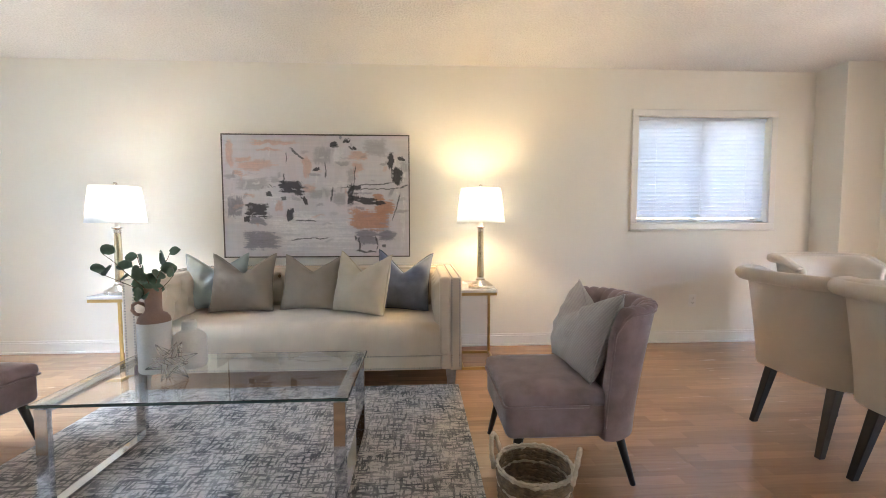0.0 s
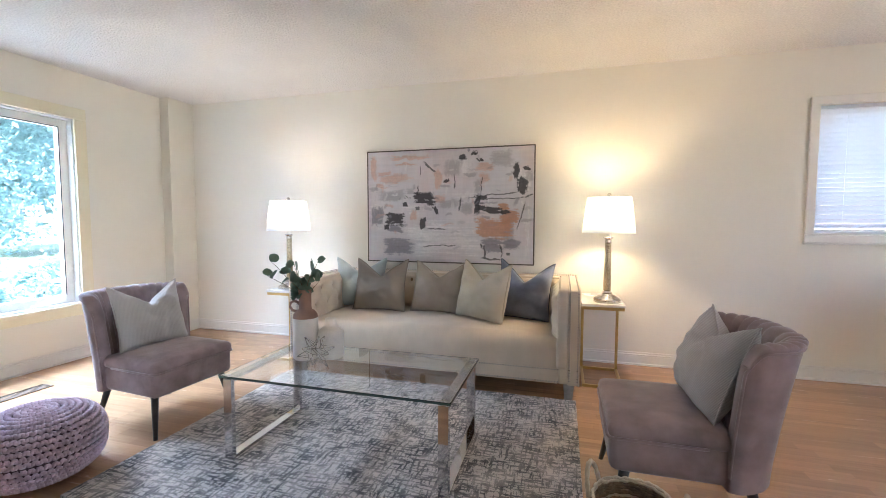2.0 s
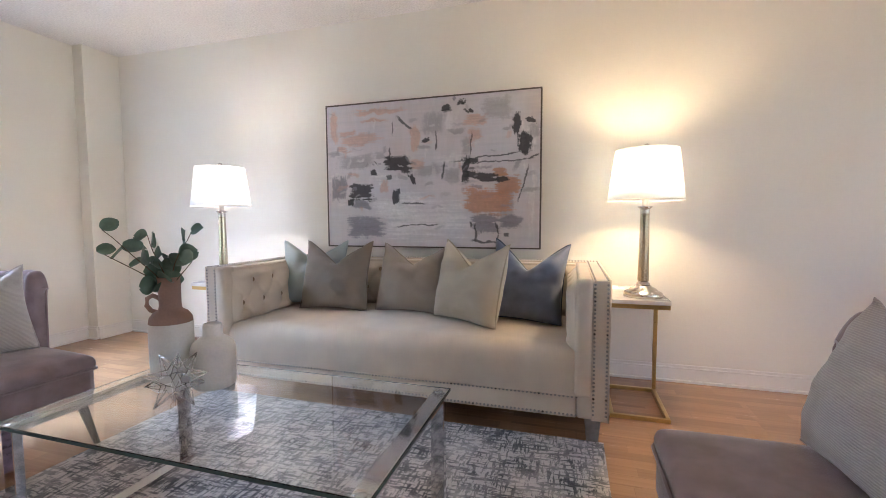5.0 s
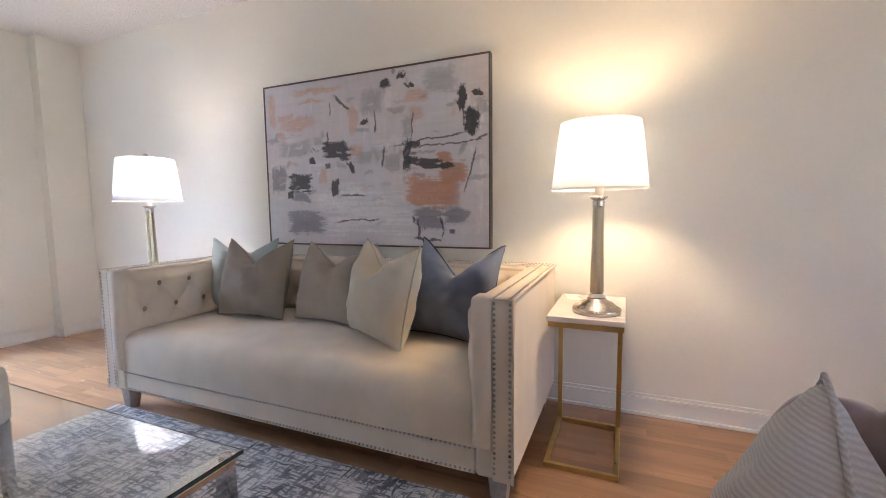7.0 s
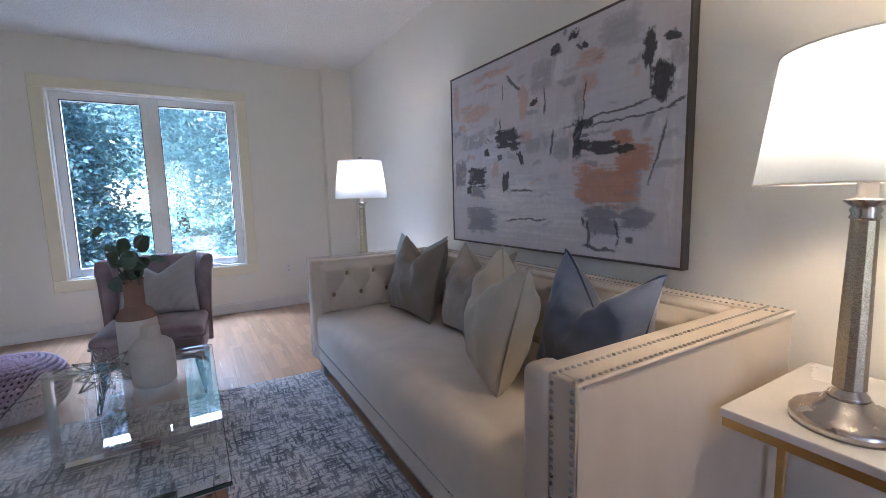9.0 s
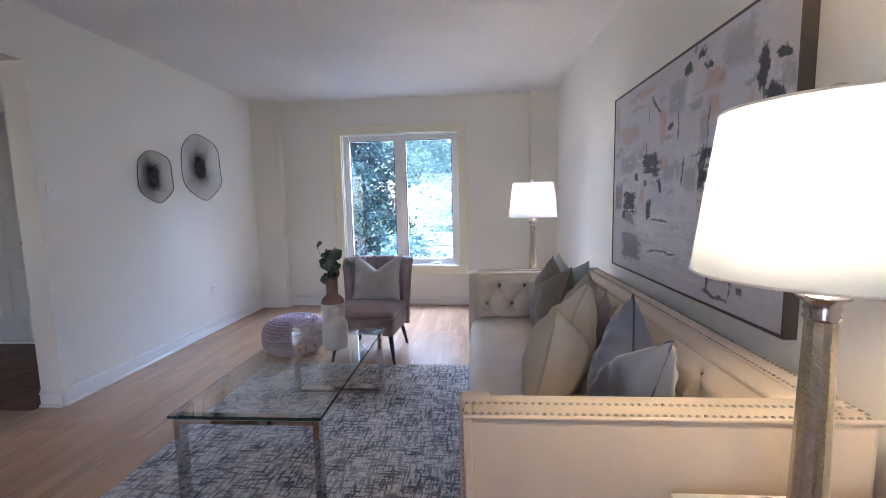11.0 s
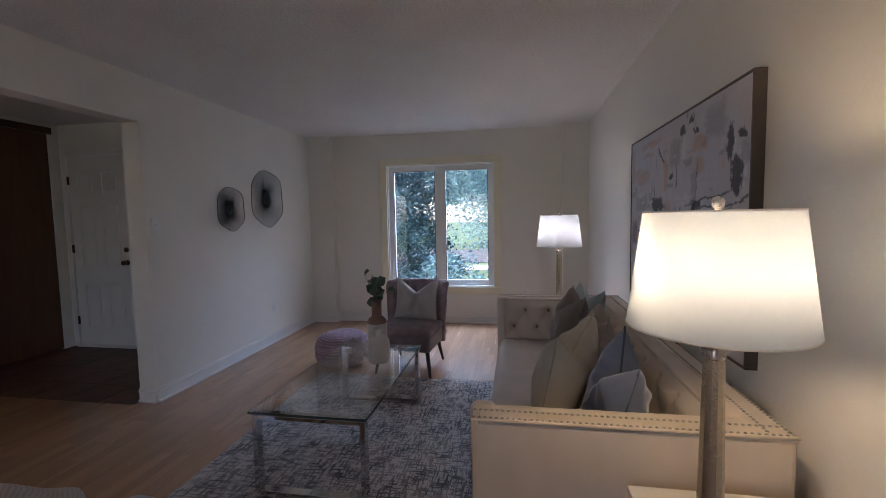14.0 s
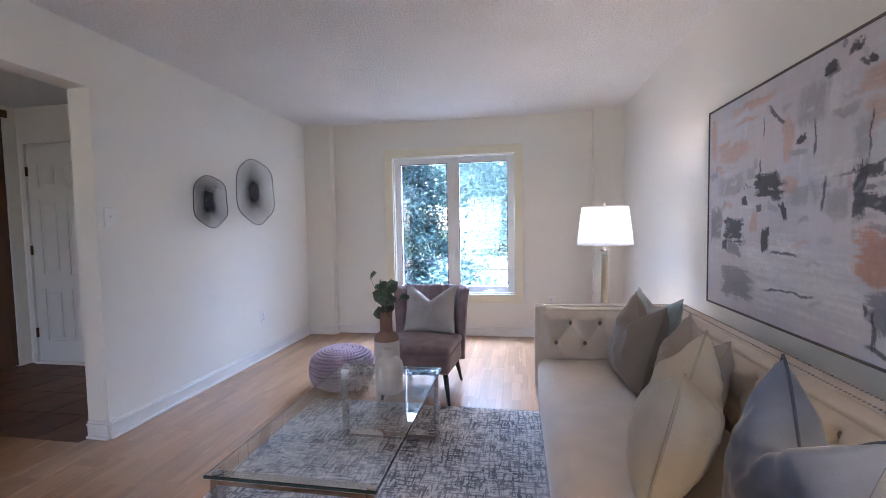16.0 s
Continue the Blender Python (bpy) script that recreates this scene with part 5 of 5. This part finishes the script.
# ---- wall pieces ----
def make_wire_flower(label, m, rx, rz, seed):
    t = thing("wall_flower", label, "wall decor", m, "wire wall flowers")
    rr = random.Random(seed)
    ph = rr.uniform(0, 6)

    def rim(a):
        k = 1 + 0.025 * math.sin(2 * a + ph) - 0.028 * math.cos(6 * a + 0.5 * math.sin(ph)) + 0.02 * math.sin(5 * a + 2 * ph)
        return Vector((rx * k * math.cos(a), 0.055 + 0.010 * math.sin(3 * a + ph), rz * k * math.sin(a)))
    bm = bmesh.new()
    tube(bm, [rim(2 * math.pi * k / 72) for k in range(72)], 0.0032, 6, True)
    part("rim", bm, BLACK, t, "", True)
    bm = bmesh.new()
    for k in range(200):
        a = 2 * math.pi * k / 200
        o = rim(a)
        c = Vector((rx * 0.25 * math.cos(a), 0.03, rz * 0.25 * math.sin(a)))
        mid = c.lerp(o, 0.5) + Vector((0, -0.012, 0))
        tube(bm, [c, mid, o], 0.0009, 3)
    part("wire_mesh", bm, BLACK, t, "fine black wires running out to the rim")["kind"] = "stuff"
    bm = bmesh.new()
    lathe(bm, [(0, 0.010), (rx * 0.15, 0.012), (rx * 0.25, 0.03), (rx * 0.255, 0.036), (rx * 0.14, 0.022), (0, 0.016)], 24)
    bmesh.ops.transform(bm, matrix=Matrix.Diagonal((1, 1, rz / rx, 1)) @ pose(0, 0, 0, -90, 0, 0), verts=bm.verts)
    part("centre", bm, BLACK, t, "dark cupped centre", True)
    bm = bmesh.new()
    tube(bm, [(0, 0, 0), (0, 0.02, 0)], 0.004, 6)
    part("peg", bm, BLACK, t)
    return t


make_wire_flower("small black wire flower hung on the white wall", pose(-1.825, Y0, 1.482), 0.20, 0.205, 3)
make_wire_flower("large black wire flower hung on the white wall", pose(-2.43, Y0, 1.602), 0.30, 0.30, 8)

PLASTIC = mat("white_plastic", (0.80, 0.78, 0.74), 0.35, 0.01)


def make_outlet(m):
    t = thing("wall_outlet", "white duplex power outlet plate on the wall", "outlet", m, "wall outlets")
    part("plate", boxes((-0.035, 0.035, -0.006, 0, -0.057, 0.057), bevel=0.002), PLASTIC, t)
    for z in (-0.021, 0.021):
        s = part("socket", boxes((-0.017, 0.017, -0.008, -0.0061, z - 0.015, z + 0.015), bevel=0.0008), PLASTIC, t)
        part("slots", boxes((-0.009, -0.006, -0.0086, -0.008, z - 0.004, z + 0.007), (0.006, 0.009, -0.0086, -0.008, z - 0.004, z + 0.007), (-0.003, 0.003, -0.0086, -0.008, z - 0.011, z - 0.006)), BLACK, s)
    return t


outlet = make_outlet(pose(2.75, Y1, 0.385))
copy_thing(outlet, pose(X0, 3.26, 0.40, 0, 0, 90))
copy_thing(outlet, pose(-2.53, Y0, 0.41, 0, 0, 180))
sw = thing("light_switch", "white wall switch plate with a toggle", "switch", pose(-1.005, Y0, 1.345, 0, 0, 180))
part("plate", boxes((-0.037, 0.037, -0.010, 0, -0.06, 0.06), bevel=0.003), PLASTIC, sw)
part("toggle", boxes((-0.005, 0.005, -0.018, -0.006, -0.004, 0.012), bevel=0.001), PLASTIC, sw)
vent = thing("floor_register", "brown slotted metal floor register", "floor vent", pose(-3.14, 2.17, 0.0))
part("frame", boxes((-0.055, 0.055, -0.155, -0.143, 0, 0.005), (-0.055, 0.055, 0.143, 0.155, 0, 0.005), (-0.055, -0.045, -0.143, 0.143, 0, 0.005), (0.045, 0.055, -0.143, 0.143, 0, 0.005)), BRONZE, vent)
for i in range(18):
    y = -0.135 + i * 0.0159
    part("slat", boxes((-0.045, 0.045, y - 0.0035, y + 0.0035, 0, 0.0035)), FRAMEMAT, vent)

# ---- outdoors ----
GRASS = mat("lawn_grass", (0.055, 0.095, 0.04), 0.9, 0.35, 0.6, 1.0, 30, fine=0.3)
ASPHALT = mat("grey_asphalt", (0.06, 0.06, 0.065), 0.9, 0.15, 1, 0.5, 60)
GZ = -0.45
bm = bmesh.new()
sheet(bm, 30, 30, lambda u, v: (-160 + u * 320, -160 + v * 320, GZ))
structure("ground", bm, GRASS, "mown green lawn round the house", "ground")
structure("road", boxes((-22, -15, -100, 100, GZ + 0.004, GZ + 0.02)), ASPHALT, "pale grey street in front of the house", "road")
structure("driveway", boxes((-12.4, -4.1, 2.3, 8.5, GZ + 0.004, GZ + 0.03)), mat("pale_concrete_drive", (0.50, 0.49, 0.47), 0.9, 0.1, 2, 0.3, 60), "pale sunlit concrete driveway", "driveway")
structure("pavement", boxes((-14, -12.6, -100, 100, GZ + 0.004, GZ + 0.03)), mat("concrete_walk", (0.30, 0.29, 0.28), 0.9, 0.1, 2, 0.3, 60), "pale concrete footpath", "pavement")
# Unseen slab, added so light bounced through the east gaps stays neutral.
structure("patio", boxes((X1 + 0.21, 9.0, -6.0, 3.0, GZ + 0.01, GZ + 0.3)), mat("bounce_slab_concrete", (0.42, 0.40, 0.37), 0.9, 0.1, 2, 0.3, 60), "unseen pale slab added to keep green bounce light out", "patio")
BARK = mat("bark", (0.10, 0.075, 0.055), 0.9, 0.3, 10, 1.0, 40)
def leaf_mat(name, col):
    m = mat(name, col, 0.6, 0.45, 1.8, 0, 18, fine=0.3)
    n, l = m.node_tree.nodes, m.node_tree.links
    tl, mx = n.new("ShaderNodeBsdfTranslucent"), n.new("ShaderNodeMixShader")
    tl.inputs[0].default_value = (col[0] * 1.5, col[1] * 1.5, col[2] * 1.3, 1)
    mx.inputs[0].default_value = 0.45
    l.new(n["Principled BSDF"].outputs[0], mx.inputs[1]), l.new(tl.outputs[0], mx.inputs[2]), l.new(mx.outputs[0], n["Material Output"].inputs[0])
    return m


GREEN1 = leaf_mat("dark_conifer_foliage", (0.055, 0.115, 0.125))
GREEN2 = leaf_mat("maple_foliage", (0.14, 0.24, 0.26))


def make_tree(label, x, y, height, radius, low, leaves, size, foliage, seed, cone=False, kind_word="tree", clump_count=46):
    t = thing(kind_word, label, kind_word, pose(x, y, GZ))
    rr = random.Random(seed)
    bm = bmesh.new()
    tube(bm, [(0, 0, -0.1), (0.05, 0.02, height * 0.3), (-0.04, 0.05, height * 0.6), (0, 0, height * 0.9)], lambda s: height * (0.028 - 0.023 * s), 10)
    for i in range(9):
        a, z = rr.uniform(0, 6.28), rr.uniform(low + 0.1, height * 0.7)
        k = radius * rr.uniform(0.5, 0.85)
        tube(bm, [(0, 0, z), (k * 0.5 * math.cos(a), k * 0.5 * math.sin(a), z + k * 0.2), (k * math.cos(a), k * math.sin(a), z + k * 0.35)], lambda s: height * (0.010 - 0.007 * s), 6)
    part("trunk", bm, BARK, t, "", True)
    verts, faces = [], []
    clumps = []
    while len(clumps) < clump_count:
        z = rr.uniform(low, height)
        q = (z - low) / (height - low)
        rmax = radius * ((1 - q) ** 0.8 if cone else math.sqrt(max(0.02, 1 - (2 * q - 0.85) ** 2 * 0.72)))
        a, r = rr.uniform(0, 6.28), rmax * math.sqrt(rr.uniform(0.1, 1))
        clumps.append((r * math.cos(a), r * math.sin(a), z, radius * rr.uniform(0.16, 0.32)))
    for i in range(leaves):
        cx, cy, cz, cr = clumps[i % len(clumps)]
        d = Vector((rr.gauss(0, 1), rr.gauss(0, 1), rr.gauss(0, 0.7))) * cr * 0.62
        u = Vector((rr.gauss(0, 1), rr.gauss(0, 1), rr.gauss(0, 0.6))).normalized()
        w = u.cross(Vector((rr.gauss(0, 1), rr.gauss(0, 1), rr.gauss(0, 1)))).normalized()
        c = Vector((cx, cy, cz)) + d
        s = size * rr.uniform(0.6, 1.2)
        k = len(verts)
        verts += [c - u * s, c + w * s * 0.5, c + u * s, c - w * s * 0.5]
        faces.append((k, k + 1, k + 2, k + 3))
    me = bpy.data.meshes.new("crown")
    me.from_pydata([tuple(v) for v in verts], [], faces)
    me.materials.append(foliage)
    ob = new("crown", me)
    ob.parent = t
    return t


make_tree("dark green conifer close to the front window", -6.9, 0.25, 7.5, 1.6, 0.0, 100000, 0.042, GREEN1, 1, True, "tree", 170)
make_tree("leafy green maple tree on the front lawn", -10.0, 4.4, 8.0, 3.6, 1.3, 100000, 0.05, GREEN2, 2, False, "tree", 70)
make_tree("leafy green street tree across the road", -26, 2.0, 11, 5.0, 3.2, 9000, 0.28, GREEN2, 3)
make_tree("leafy green street tree across the road", -28, 14, 12, 6.0, 3.0, 9000, 0.3, GREEN2, 4)
make_tree("leafy green street tree across the road", -24, 24, 11, 5.5, 2.8, 9000, 0.3, GREEN2, 6)
for i, (x, y) in enumerate(((-5.6, 3.3), (-6.0, 4.3), (-5.9, 1.9), (-12.2, 5.8), (-12.2, 3.6))):
    make_tree("low clipped green shrub on the front lawn", x, y, 1.05, 0.75, 0.06, 3500, 0.05, GREEN2, 20 + i, False, "shrub")
BRICK = bpy.data.materials.new("red_brick")
BRICK.use_nodes = True
bn = BRICK.node_tree.nodes
bt = bn.new("ShaderNodeTexBrick")
bt.inputs["Color1"].default_value, bt.inputs["Color2"].default_value, bt.inputs["Mortar"].default_value = (0.33, 0.20, 0.15, 1), (0.26, 0.15, 0.11, 1), (0.45, 0.42, 0.38, 1)
bt.inputs["Scale"].default_value, bt.inputs["Brick Width"].default_value, bt.inputs["Row Height"].default_value, bt.inputs["Mortar Size"].default_value = 1, 0.21, 0.075, 0.008
bx = bn.new("ShaderNodeTexCoord")
bq = bn.new("ShaderNodeMapping")
bq.inputs["Rotation"].default_value = (radians(90), 0, 0)
BRICK.node_tree.links.new(bx.outputs["Object"], bq.inputs[0])
BRICK.node_tree.links.new(bq.outputs[0], bt.inputs["Vector"])
BRICK.node_tree.links.new(bt.outputs[0], bn["Principled BSDF"].inputs["Base Color"])
house = thing("neighbour_house", "neighbouring brick house beyond the side window", "house", pose(4, 8.5, GZ))
part("wall", boxes((-6, 6, 0, 6, 0, 2.0)), BRICK, house, "red brick wall")
part("roof", boxes((-6.3, 6.3, -0.3, 6.3, 2.0, 2.2), bevel=0.05), mat("grey_roof", (0.2, 0.2, 0.2), 0.9), house)

# ---- floor pieces, last ----
PW, PL = 0.1905, 1.21
TILE_Y = 0.302
bm = bmesh.new()
box(bm, 0.0002, PL - 0.0002, 0.0002, PW - 0.0002, -0.011, 0.0, bevel=0.0004)
plank_me = mesh(bm, "plank", PLANK)
rp = random.Random(11)
TILE_X = -0.86
y = TILE_Y - 11 * PW
while y < Y1:
    x = (X0 - 0.02 - rp.uniform(0, PL)) if y > TILE_Y - 0.01 else TILE_X
    while x < X1:
        pl = new("plank", plank_me)
        pl.parent = floor
        pl.location = (x, y, 0)
        x += PL
    y += PW
TS = 0.33
bm = bmesh.new()
box(bm, 0.003, TS - 0.003, 0.003, TS - 0.003, -0.011, -0.001, bevel=0.0015)
tile_me = mesh(bm, "tile", TILE)
y = Y0 - WALL_T - TS
while y > HALL_Y - TS:
    x = TILE_X - TS
    while x > HALL_X - TS:
        tl = new("tile", tile_me)
        tl.parent = floor
        tl.location = (x, y, 0)
        x -= TS
    y -= TS
